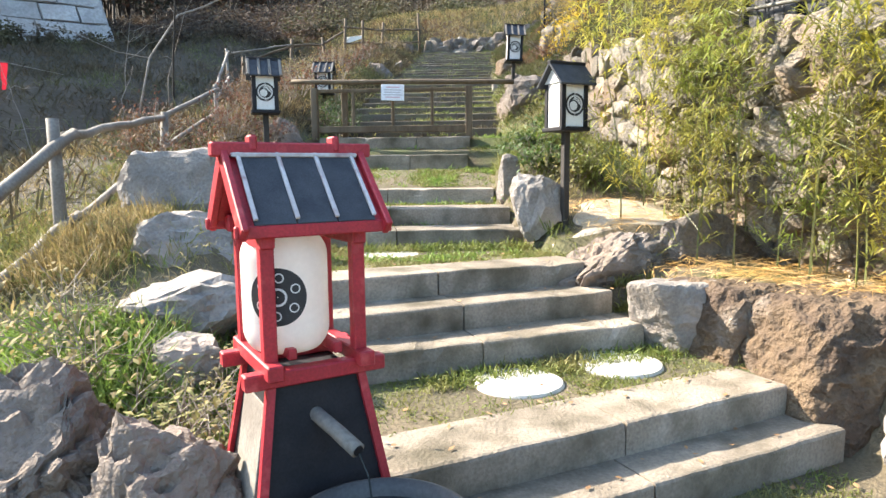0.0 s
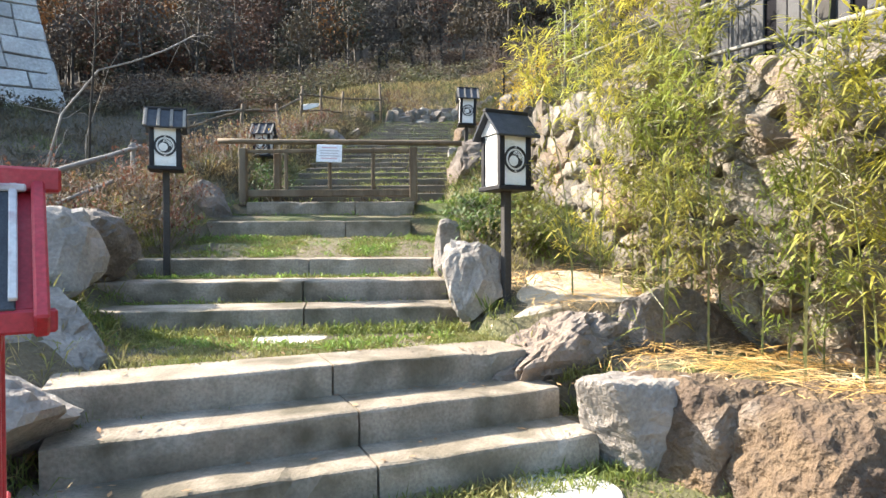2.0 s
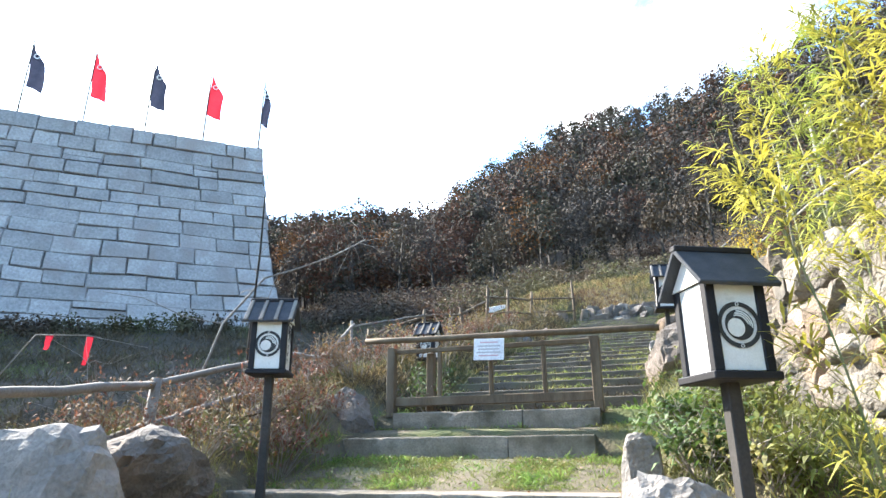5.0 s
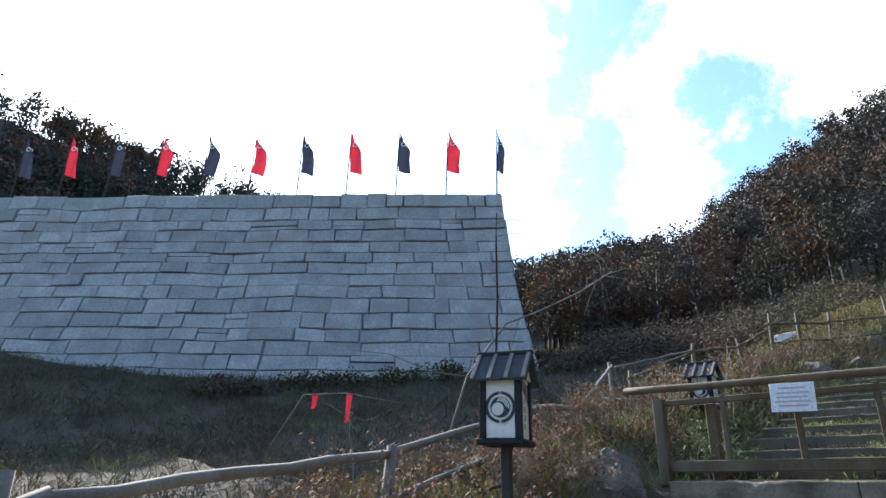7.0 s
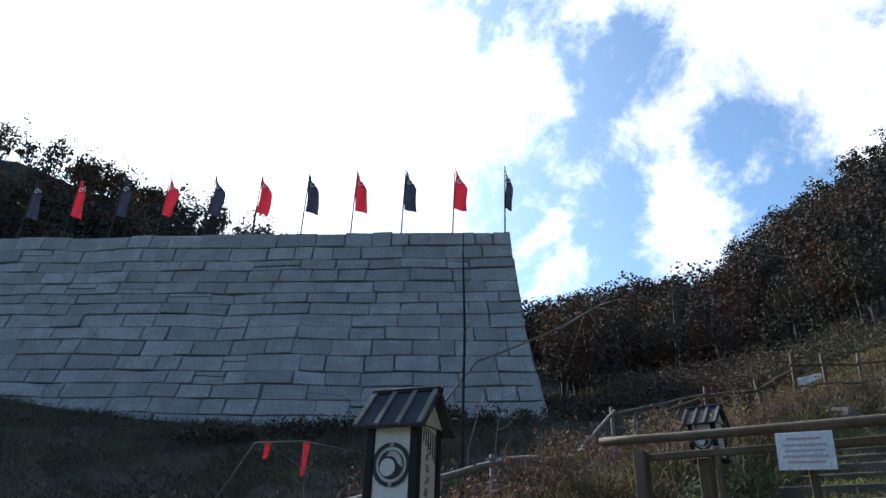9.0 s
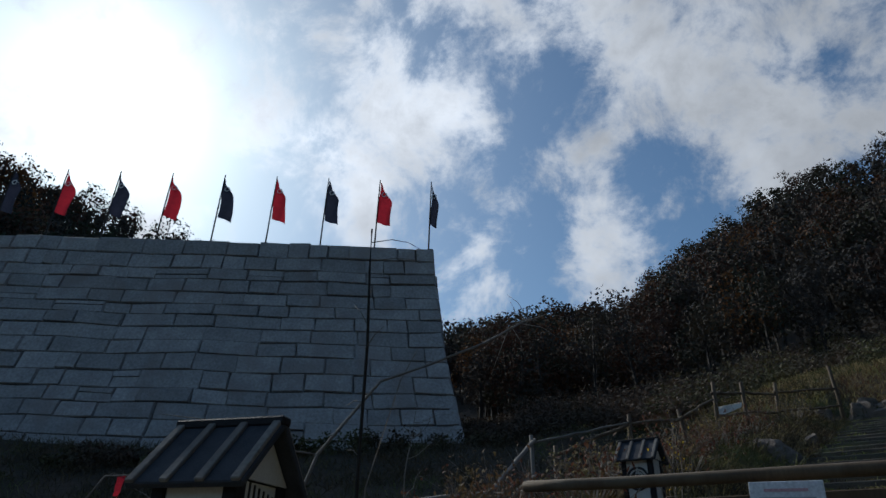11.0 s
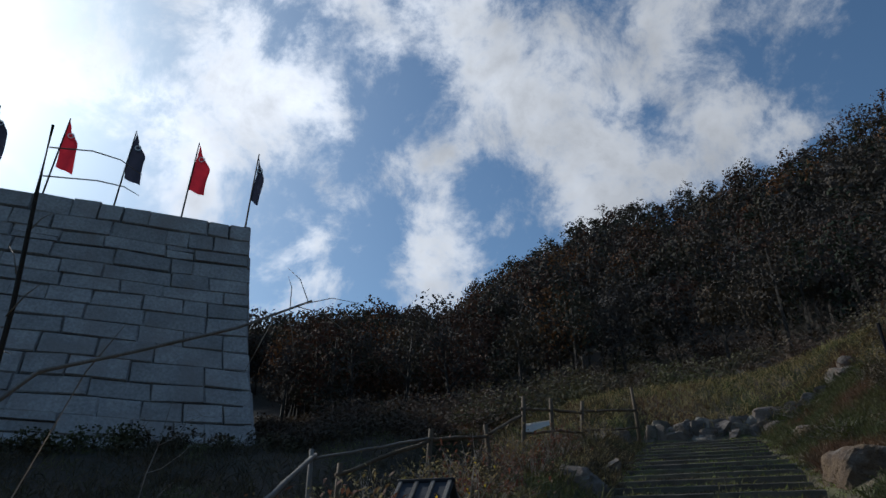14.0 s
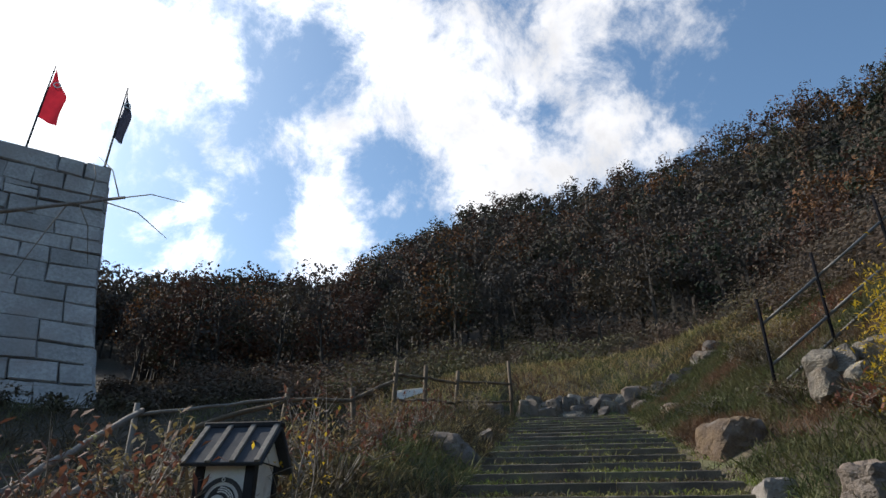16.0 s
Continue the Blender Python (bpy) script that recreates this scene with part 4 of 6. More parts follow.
def post_lantern(x, y, ground_z, box_z, yaw, w, h, label, roof_h=0.17, stripes=True, glyphs=False, lean=0.0):
    """box_z: the underside of the lantern box; w, h: its width and height to the eaves."""
    L = thing("post_lantern", pose(x, y, ground_z, 0, lean, yaw), label, "lantern", "black and white post lanterns by the steps")
    zb = box_z - ground_z
    part("post", boxm((0.062, 0.062, zb + 0.4), 0.006, (0, 0, zb / 2 - 0.19)), M_DARKWOOD, L)
    part("base_plate", boxm((w * 1.12, w * 1.12, 0.035), 0.006, (0, 0, zb + 0.017)), M_BLACK, L)
    hw, t = w / 2, w * 0.16
    for sx in (-1, 1):
        for sy in (-1, 1):
            part("corner_post", boxm((t, t, h), 0.004, (sx * (hw - t / 2), sy * (hw - t / 2), zb + 0.035 + h / 2)), M_BLACK, L)
    for sy in (-1, 1):
        part("panel", boxm((w - 2 * t, 0.012, h - 0.01), 0.0, (0, sy * (hw - 0.018), zb + 0.035 + h / 2)), M_WHITE, L, "white painted panel")
        part("panel", boxm((0.012, w - 2 * t, h - 0.01), 0.0, (sy * (hw - 0.018), 0, zb + 0.035 + h / 2)), M_WHITE, L, "white painted panel")
    crest(L, w * 0.36, -hw + 0.0095 - 0.003, zb + 0.035 + h * 0.5)
    if glyphs:
        rng = random.Random(4)
        for k in range(5):
            bm = bmesh.new()
            for q in range(4):
                box(bm, (hw - 0.011, 0.0 + rng.uniform(-0.012, 0.012), zb + 0.1 + k * h * 0.14 + q * 0.009), (0.003, 0.03, 0.004))
            part("lettering", bm, M_LOGO, L, "small dark unreadable characters")
        bm = bmesh.new()
        for k in range(7):
            box(bm, (hw - 0.011, -hw + t + 0.014 + k * (w - 2 * t - 0.028) / 6, zb + 0.035 + h * (0.92 - 0.03 * k)), (0.003, 0.008, h * 0.16 + 0.06 * k * 0.2))
        part("fringe", bm, M_LOGO, L, "dark painted fringe lines")
    # gabled roof, ridge along x
    ov, ze = w * 0.18, zb + 0.035 + h - 0.01
    zr = ze + roof_h
    for sy in (-1, 1):
        run = hw + ov
        ln = math.hypot(run, roof_h + 0.03)
        ang = math.atan2(roof_h + 0.03, run)
        m = Matrix.Translation((0, sy * run / 2, (ze - 0.03 + zr) / 2 + 0.012)) @ Matrix.Rotation(-sy * ang, 4, "X")
        rf = part("roof_slope", boxm((w + 2 * ov, ln, 0.022), 0.004, m=m), M_SLATE, L)
        if stripes:
            for k in range(4):
                mm = m @ Matrix.Translation(((k - 1.5) * (w + 2 * ov) / 3.35, 0, 0.016))
                part("batten", boxm((0.028, ln, 0.014), 0.003, m=mm), M_GREYWOOD, rf, "pale worn roof batten")
    part("ridge_cap", boxm((w + 2.15 * ov, 0.05, 0.03), 0.006, (0, 0, zr + 0.02)), M_BLACK, L)
    for sx in (-1, 1):
        bm = bmesh.new()
        xs = sx * (hw - 0.004)
        a = [bm.verts.new((xs + d, yy, zz)) for d in (-0.006, 0.006) for yy, zz in ((-hw, ze + 0.01), (hw, ze + 0.01), (0, zr - 0.02))]
        bm.faces.new(a[:3]), bm.faces.new(a[3:][::-1])
        for i in range(3):
            bm.faces.new((a[i], a[(i + 1) % 3], a[3 + (i + 1) % 3], a[3 + i]))
        bmesh.ops.recalc_face_normals(bm, faces=bm.faces)
        part("gable", bm, M_WHITE, L, "white gable triangle")
    return L


post_lantern(1.08, 6.42, 0.80, 1.56, 28, 0.275, 0.385, "black and white wooden post lantern beside a boulder", 0.165, False)
post_lantern(-2.06, 7.58, 1.1, 1.86, 22, 0.275, 0.38, "black and white post lantern with a striped roof among red shrubs", 0.165, True, True)
post_lantern(-2.61, 12.4, 2.05, 2.64, 2, 0.29, 0.36, "small black and white post lantern beyond the wooden gate", 0.17)
post_lantern(0.86, 12.7, 2.6, 3.2, 6, 0.28, 0.44, "black and white post lantern on the grassy slope", 0.18, True, False, 2)

# ---- wooden gate across the steps ----
gate = thing("wooden_gate", pose(0, 10.16, 1.72), "low brown wooden barrier gate closing the steps", "gate")
for x in (0.12, -2.2):
    part("gate_post", boxm((0.10, 0.09, 0.78), 0.008, (x, 0, 0.35)), M_WOOD, gate)
part("top_rail", tubem(wobbly((-2.53, -0.03, 0.84), (0.78, -0.03, 0.78), 0.006, 10, 3), 0.035, 8), M_WOOD, gate, "round pole top rail", True)
part("inner_rail", boxm((2.3, 0.05, 0.05), 0.005, (-1.04, 0.03, 0.70)), M_WOOD, gate)
part("bottom_rail", boxm((2.3, 0.09, 0.10), 0.008, (-1.04, 0.05, 0.13)), M_WOOD, gate)
for x in (-0.43, -1.02, -1.62):
    part("baluster", boxm((0.045, 0.04, 0.60), 0.005, (x, 0.03, 0.44)), M_WOOD, gate)
part("brace_post", boxm((0.09, 0.09, 0.72), 0.008, (-1.78, 0.18, 0.33)), M_WOOD, gate)
notice = thing("notice", pose(-1.0, 10.05, 2.37, -4, 2, 0), "white paper notice with faded lettering on the gate", "notice")
part("sheet", boxm((0.34, 0.008, 0.235), 0.002), M_SIGN, notice)
for k, (ww, zz, mt) in enumerate(((0.20, 0.075, M_PINK), (0.26, 0.035, M_INK), (0.24, 0.0, M_INK), (0.27, -0.035, M_INK), (0.22, -0.07, M_PINK))):
    part("text_line", boxm((ww, 0.002, 0.014), 0, (0, -0.006, zz)), mt, notice)

# ---- pole fence ----


def fence_post(parent, p, height, r=0.045, seed=0, lean=0.03, mat=None):
    rng = random.Random(seed)
    a = Vector((p[0], p[1], p[2] - 0.35))
    part("post", tubem([a, a + Vector((rng.uniform(-lean, lean) * .5, 0, height * 0.5 + .2)), a + Vector((rng.uniform(-lean, lean), rng.uniform(-lean, lean), height + 0.35))],
                       [r, r * 0.95, r * 0.85], 8), mat or M_GREYWOOD, parent, "", True)


def fence_rail(parent, p, q, r=0.035, seed=0, mat=None):
    part("rail", tubem(wobbly(p, q, 0.014, 7, seed), [r * 1.08] + [r] * 6 + [r * 0.85], 8), mat or M_GREYWOOD, parent, "", True)


fence = thing("pole_fence", Matrix(), "rustic handrail of grey peeled poles beside the steps", "fence")
FP = [(-2.75, 5.04, 0.5, 1.12), (-3.30, 7.7, 1.15, 0.76), (-3.75, 10.2, 1.75, 0.8), (-5.3, 13.9, 2.3, 0.78), (-6.0, 16.3, 2.9, 1.36)]
for i, (x, y, z, h) in enumerate(FP):
    fence_post(fence, (x, y, z), h, 0.05 if i < 2 else 0.04, i)
fence_rail(fence, (-2.7, 3.4, 0.55), (-2.7, 5.22, 1.53), 0.045, 1)
fence_rail(fence, (-2.74, 5.15, 1.50), (-3.30, 7.75, 1.86), 0.035, 2)
fence_rail(fence, (-3.28, 7.6, 1.83), (-3.74, 10.3, 2.5), 0.032, 4)
fence_rail(fence, (-3.72, 10.1, 2.48), (-5.32, 13.95, 3.05), 0.03, 5)
fence_rail(fence, (-5.25, 13.75, 2.98), (-6.02, 16.4, 4.2), 0.034, 6)
fence_rail(fence, (-2.68, 3.3, 0.1), (-2.7, 5.2, 0.92), 0.042, 7)
fence_rail(fence, (-2.7, 5.1, 0.86), (-3.28, 7.75, 1.55), 0.03, 8)
fence_rail(fence, (-3.28, 7.6, 1.5), (-3.78, 10.3, 2.15), 0.028, 9)
fence_rail(fence, (-5.3, 13.85, 2.7), (-6.0, 16.35, 3.6), 0.03, 10)
terrace = thing("terrace_fence", Matrix(), "weathered pole fence along the grass terrace", "fence")
TP = [(-5.75, 16.6, 3.2, 0.9), (-4.9, 18.0, 3.9, 0.9), (-4.4, 19.6, 4.2, 0.95), (-4.1, 21.0, 4.65, 1.35), (-3.75, 22.2, 5.0, 1.2), (-3.3, 23.6, 5.2, 1.25), (-2.22, 25.9, 5.7, 1.56)]
for i, (x, y, z, h) in enumerate(TP):
    fence_post(terrace, (x, y, z), h, 0.05, 20 + i, 0.05, M_WOOD)
for i, ((x0, y0, z0, h0), (x1, y1, z1, h1)) in enumerate(zip(TP, TP[1:])):
    fence_rail(terrace, (x0, y0 - 0.04, z0 + h0 * 0.80), (x1, y1 - 0.04, z1 + min(h1, 1.2) * 0.78), 0.032, 40 + i, M_WOOD)
    if i >= 3:
        fence_rail(terrace, (x0, y0 - 0.04, z0 + h0 * 0.42), (x1, y1 - 0.04, z1 + min(h1, 1.2) * 0.40), 0.028, 60 + i, M_WOOD)
fence_rail(terrace, (-6.02, 16.3, 4.12), (-4.88, 18.0, 4.66), 0.02, 90)

sheet_v = [(-4.15 + 0.13 * i, 21.35 + 0.03 * i, 5.28 + 0.03 * i + 0.10 * math.sin(0.9 * j + 0.2 * i) + 0.06 * j) for j in range(4) for i in range(5)]
sheet_f = [(j * 5 + i, j * 5 + i + 1, j * 5 + i + 6, j * 5 + i + 5) for j in range(3) for i in range(4)]
sheet = obj("plastic_sheet", sheet_v, sheet_f, M_WHITE, smooth=True)
tagged(sheet, "crumpled white plastic sheet caught on the fence", "plastic sheet")

# ---- stair rail and boarded building above the rubble wall ----
hand = thing("stair_railing", Matrix(), "pale metal pipe railing along the wall top", "railing")
RP = [(3.35, 3.6, 2.35), (2.86, 5.55, 2.4), (2.46, 7.08, 2.5), (2.3, 9.4, 3.0), (2.55, 12.4, 3.9)]
RT = [3.50, 3.73, 3.92, 4.35, 5.1]
for (x, y, z), t in zip(RP, RT):
    part("post", tubem([(x, y, z - 0.3), (x, y, t)], 0.019, 8), M_METAL, hand, "", True)
for k, drop in enumerate((0.46, 0.88, 1.26)):
    for i in range(4):
        a, b = RP[i], RP[i + 1]
        za, zb2 = RT[i] - drop + 0.0, RT[i + 1] - drop
        if k == 2 and i >= 2:
            continue
        part("rail", tubem([(a[0], a[1], za), (b[0], b[1], zb2)], 0.017, 8), M_METAL, hand, "", True)
rail2 = thing("hill_railing", Matrix(), "metal pipe railing climbing the far slope", "railing")
HP = [(2.0, 19.0, 4.75, 1.36), (2.92, 19.0, 5.45, 1.36), (4.03, 19.0, 6.3, 1.42), (5.2, 19.0, 7.19, 1.4)]
for x, y, z, h in HP:
    part("post", tubem([(x, y, z - 0.9), (x, y, z + h)], 0.026, 8), M_NEAR_BLACK, rail2, "", True)
for k in (0.0, 0.34, 0.96):
    for (x0, y0, z0, h0), (x1, y1, z1, h1) in zip(HP, HP[1:]):
        part("rail", tubem([(x0, y0, z0 + k), (x1, y1, z1 + k)], 0.022, 8), M_STEEL, rail2, "", True)

house = thing("boarded_building", pose(0, 0, 0), "dark timber building with grey vertical boards above the wall", "building")
HB = [(3.0, 7.35), (3.75, 3.0), (9.0, 3.0), (9.0, 7.35)]
for i in range(4):
    (ax, ay), (bx, by) = HB[i], HB[(i + 1) % 4]
    l = math.hypot(bx - ax, by - ay)
    m = Matrix.Translation(((ax + bx) / 2, (ay + by) / 2, 3.85)) @ Matrix.Rotation(math.atan2(by - ay, bx - ax), 4, "Z")
    part("wall", boxm((l, 0.12, 4.6), 0.0, m=m @ Matrix.Translation((0, 0, 0.6))), M_NEAR_BLACK, house)
    if i == 0:
        k = 0
        s = 0.12
        while s < l - 0.1:
            wd = 0.13 + 0.02 * math.sin(k * 5.0)
            hgt = 0.95 if k % 7 < 5 else 0.75
            mm = m @ Matrix.Translation((s - l / 2 + wd / 2, -0.075, -1.7 + hgt / 2 + 0.22))
            if k % 6 != 5:
                part("board", boxm((wd, 0.022, hgt), 0.003, m=mm), M_BOARD, house)
            s += wd + 0.012
            k += 1
        for s in (0.05, 1.5, 3.0, l - 0.05):
            part("corner_post", boxm((0.1, 0.1, 3.3), 0.004, m=m @ Matrix.Translation((s - l / 2, -0.08, 0))), M_DARKWOOD, house)
        part("beam", boxm((l, 0.1, 0.12), 0.004, m=m @ Matrix.Translation((0, -0.1, -0.28))), M_DARKWOOD, house)
part("roof", boxm((7.4, 5.6, 0.16), 0.02, m=pose(6.5, 5.1, 7.1, 0, 6, 0)), M_SLATE, house)

# ---- red lantern stand with a water spout ----
stand = thing("red_lantern_stand", pose(-0.255, 2.66, 0.0, 0, 0, 35), "red timber lantern house on a black flared pedestal", "lantern stand")
PT, PB = 0.575, -0.40        # pedestal top and foot


def frustum(w0, w1, z0, z1):
    bm = bmesh.new()
    a = [bm.verts.new((sx * w0, sy * w0, z0)) for sx, sy in ((-1, -1), (1, -1), (1, 1), (-1, 1))]
    b = [bm.verts.new((sx * w1, sy * w1, z1)) for sx, sy in ((-1, -1), (1, -1), (1, 1), (-1, 1))]
    bm.faces.new(a[::-1]), bm.faces.new(b)
    for i in range(4):
        bm.faces.new((a[i], a[(i + 1) % 4], b[(i + 1) % 4], b[i]))
    return bm


part("pedestal", frustum(0.30, 0.145, PB, PT), M_BLACK, stand, "black painted flared pedestal")
for sx in (-1, 1):
    for sy in (-1, 1):
        part("edge_trim", tubem([(sx * 0.302, sy * 0.302, PB), (sx * 0.148, sy * 0.148, PT)], 0.019, 4), M_RED, stand, "red edge batten")
part("side_panel", boxm((0.02, 0.24, 0.9), 0.003, m=Matrix.Translation((-0.222, 0, 0.06)) @ Matrix.Rotation(radians(9), 4, "Y")), M_GREYWOOD, stand, "worn grey side panel")
for s in (-1, 1):
    part("base_beam", boxm((0.46, 0.05, 0.05), 0.005, (0, s * 0.148, 0.60)), M_RED, stand)
    part("base_beam", boxm((0.05, 0.44, 0.05), 0.005, (s * 0.148, 0, 0.632)), M_RED, stand)
    part("inner_beam", boxm((0.03, 0.30, 0.035), 0.004, (s * 0.075, 0, 0.665)), M_RED, stand)
    part("head_beam", boxm((0.38, 0.045, 0.055), 0.005, (0, s * 0.146, 1.06)), M_RED, stand)
    part("head_beam", boxm((0.045, 0.36, 0.05), 0.005, (s * 0.146, 0, 1.025)), M_RED, stand)
    for q in (-1, 1):
        part("post", boxm((0.042, 0.042, 0.46), 0.004, (s * 0.146, q * 0.146, 0.84)), M_RED, stand)
# paper drum, ribbed
DRUM_X = -0.045
bm = bmesh.new()
rings, n = [], 40
for j in range(47):
    t = j / 46
    z = 0.655 + 0.375 * t
    r = 0.138 * min(1.0, (1 - abs(2 * t - 1) ** 6) * 0.26 + 0.76) * (1 + 0.006 * (j % 2))
    rings.append([bm.verts.new((DRUM_X + r * math.cos(2 * math.pi * k / n), r * math.sin(2 * math.pi * k / n), z)) for k in range(n)])
for a, b in zip(rings, rings[1:]):
    for k in range(n):
        bm.faces.new((a[k], a[(k + 1) % n], b[(k + 1) % n], b[k]))
bm.faces.new(rings[0][::-1]), bm.faces.new(rings[-1])
drum = part("paper_drum", bm, M_PAPER, stand, "white ribbed paper lantern", True)


def on_drum(u, v, r):
    a = u / r - math.pi / 2
    return (DRUM_X + r * math.cos(a), r * math.sin(a), v)


def drum_ring(name, r0, r1, cu, cv, mat, rr):
    bm = bmesh.new()
    nn, nr = 36, 3
    rows = []
    for j in range(nr + 1):
        r = r0 + (r1 - r0) * j / nr
        rows.append([bm.verts.new(on_drum(cu + r * math.cos(2 * math.pi * k / nn), cv + r * math.sin(2 * math.pi * k / nn), rr)) for k in range(nn)])
    for a, b in zip(rows, rows[1:]):
        for k in range(nn):
            bm.faces.new((a[k], b[k], b[(k + 1) % nn], a[(k + 1) % nn]))
    part(name, bm, mat, drum)


drum_ring("badge", 0.002, 0.091, -0.066, 0.845, M_LOGO, 0.1415)
drum_ring("badge_centre", 0.022, 0.029, -0.066, 0.845, M_WHITE, 0.1435)
for k in range(6):
    a = radians(60 * k + 25)
    drum_ring("badge_ring", 0.0115, 0.0155, -0.066 + 0.060 * math.cos(a), 0.845 + 0.060 * math.sin(a), M_WHITE, 0.1435)
# roof, ridge along x
RL, RUN, ZE, ZR = 0.43, 0.195, 1.06, 1.262
for s in (-1, 1):
    ln, ang = math.hypot(RUN, ZR - ZE), math.atan2(ZR - ZE, RUN)
    m = Matrix.Translation((0, s * RUN / 2, (ZE + ZR) / 2 + 0.01)) @ Matrix.Rotation(-s * ang, 4, "X")
    part("roof_deck", boxm((RL, ln, 0.016), 0.002, m=m), M_RED, stand)
    for row in range(3):
        off = s * (ln / 3) * (row - 1)
        for col in range(3):
            rm = m @ Matrix.Translation(((col - 1) * (RL - 0.05) / 3, off, 0.014 + 0.002 * (2 - row))) @ Matrix.Rotation(-s * 0.03, 4, "X")
            part("shingle", boxm(((RL - 0.05) / 3 - 0.003, ln / 3 + 0.012, 0.009), 0.002, m=rm), M_SLATE, stand, "slate grey felt shingle")
    for k in range(4):
        part("batten", boxm((0.013, ln - 0.01, 0.010), 0.002, m=m @ Matrix.Translation(((k - 1.5) * (RL - 0.06) / 3, 0, 0.026))), M_WORN, stand, "worn white batten")
    for q in (-1, 1):
        part("bargeboard", boxm((0.022, ln + 0.05, 0.055), 0.004, m=m @ Matrix.Translation((q * (RL / 2 + 0.008), s * 0.012, 0.006))), M_RED, stand)
    part("eave_board", boxm((RL + 0.06, 0.022, 0.038), 0.004, (0, s * (RUN + 0.006), ZE - 0.004)), M_RED, stand)
part("ridge_beam", boxm((RL + 0.09, 0.05, 0.045), 0.005, (0, 0, ZR + 0.035)), M_RED, stand)
part("ridge_strip", boxm((RL - 0.02, 0.075, 0.014), 0.003, (0, 0, ZR + 0.018)), M_WORN, stand, "white ridge strip")
for s in (-1, 1):
    part("ridge_knob", boxm((0.024, 0.06, 0.05), 0.006, (s * (RL / 2 - 0.08), 0, ZR + 0.055)), M_RED, stand)
    bm = bmesh.new()
    a = [bm.verts.new((s * 0.15 + d, yy, zz)) for d in (-0.006, 0.006) for yy, zz in ((-0.17, ZE + 0.02), (0.17, ZE + 0.02), (0, ZR - 0.02))]
    bm.faces.new(a[:3]), bm.faces.new(a[3:][::-1])
    for i in range(3):
        bm.faces.new((a[i], a[(i + 1) % 3], a[3 + (i + 1) % 3], a[3 + i]))
    bmesh.ops.recalc_face_normals(bm, faces=bm.faces)
    part("gable", bm, M_WOOD, stand, "bare wood gable")
part("spout", tubem([(-0.02, -0.12, 0.475), (0.02, -0.25, 0.435), (0.05, -0.345, 0.40)], [0.024, 0.024, 0.025], 12), M_GREYWOOD, stand, "grey wooden water spout", True)
# black disc paints the shade inside the bore onto the solid spout's end
part("spout_mouth", tubem([(0.0505, -0.346, 0.3995), (0.0515, -0.349, 0.3985)], 0.017, 12), M_BLACK, stand)
bm = bmesh.new()
tube(bm, [(0.052, -0.35, 0.392), (0.066, -0.385, 0.33), (0.074, -0.40, 0.2), (0.078, -0.405, 0.02)], [0.004, 0.003, 0.0025, 0.002], 6)
part("water_stream", bm, M_WATER, stand)
basin = thing("water_basin", pose(0.08, 2.23, -0.38), "round black stone basin filled with water", "basin")
bm = bmesh.new()
prof = [(0.20, 0.0), (0.25, 0.2), (0.275, 0.6), (0.27, 0.65), (0.245, 0.66), (0.23, 0.62), (0.2, 0.45), (0.0, 0.4)]
rings = [[bm.verts.new((max(r, 0.001) * math.cos(2 * math.pi * k / 40), max(r, 0.001) * math.sin(2 * math.pi * k / 40), z)) for k in range(40)] for r, z in prof]
for a, b in zip(rings, rings[1:]):
    for k in range(40):
        bm.faces.new((a[k], a[(k + 1) % 40], b[(k + 1) % 40], b[k]))
part("bowl", bm, M_BASIN, basin, "", True)
bm = bmesh.new()
bm.faces.new([bm.verts.new((0.232 * math.cos(2 * math.pi * k / 40), 0.232 * math.sin(2 * math.pi * k / 40), 0.61)) for k in range(40)])
part("water", bm, M_WATER, basin)

# ---- leaves, blades and stalks, joined ----


class Cloth:
    """Collects many small faces for one mesh."""

    def __init__(self):
        self.v, self.f = [], []

    def blade(self, p, d, length, width, droop=0.3, up=None):
        """A narrow leaf of two folded pieces."""
        d = d.normalized()
        side = d.cross(up or Vector((0, 0, 1)))
        if side.length < 1e-3:
            side = Vector((1, 0, 0))
        side = side.normalized() * width / 2
        mid = p + d * length * 0.5
        tip = p + d * length + Vector((0, 0, -droop * length))
        n = len(self.v)
        self.v += [p, mid - side, mid + side, tip]
        self.f += [(n, n + 1, n + 2), (n + 1, n + 3, n + 2)]

    def card(self, p, a, b):
        n = len(self.v)
        self.v += [p - a, p + b, p + a, p - b]
        self.f.append((n, n + 1, n + 2, n + 3))

    def stick(self, p, q, r0, r1):
        d = (q - p).normalized()
        a = d.orthogonal().normalized()
        b = d.cross(a)
        n = len(self.v)
        for c, r in ((p, r0), (q, r1)):
            for k in range(3):
                t = 2 * math.pi * k / 3
                self.v.append(c + (a * math.cos(t) + b * math.sin(t)) * r)
        self.f += [(n + k, n + (k + 1) % 3, n + 3 + (k + 1) % 3, n + 3 + k) for k in range(3)]

    def make(self, name, mat, parent=None):
        return obj(name, self.v, self.f, mat, parent)


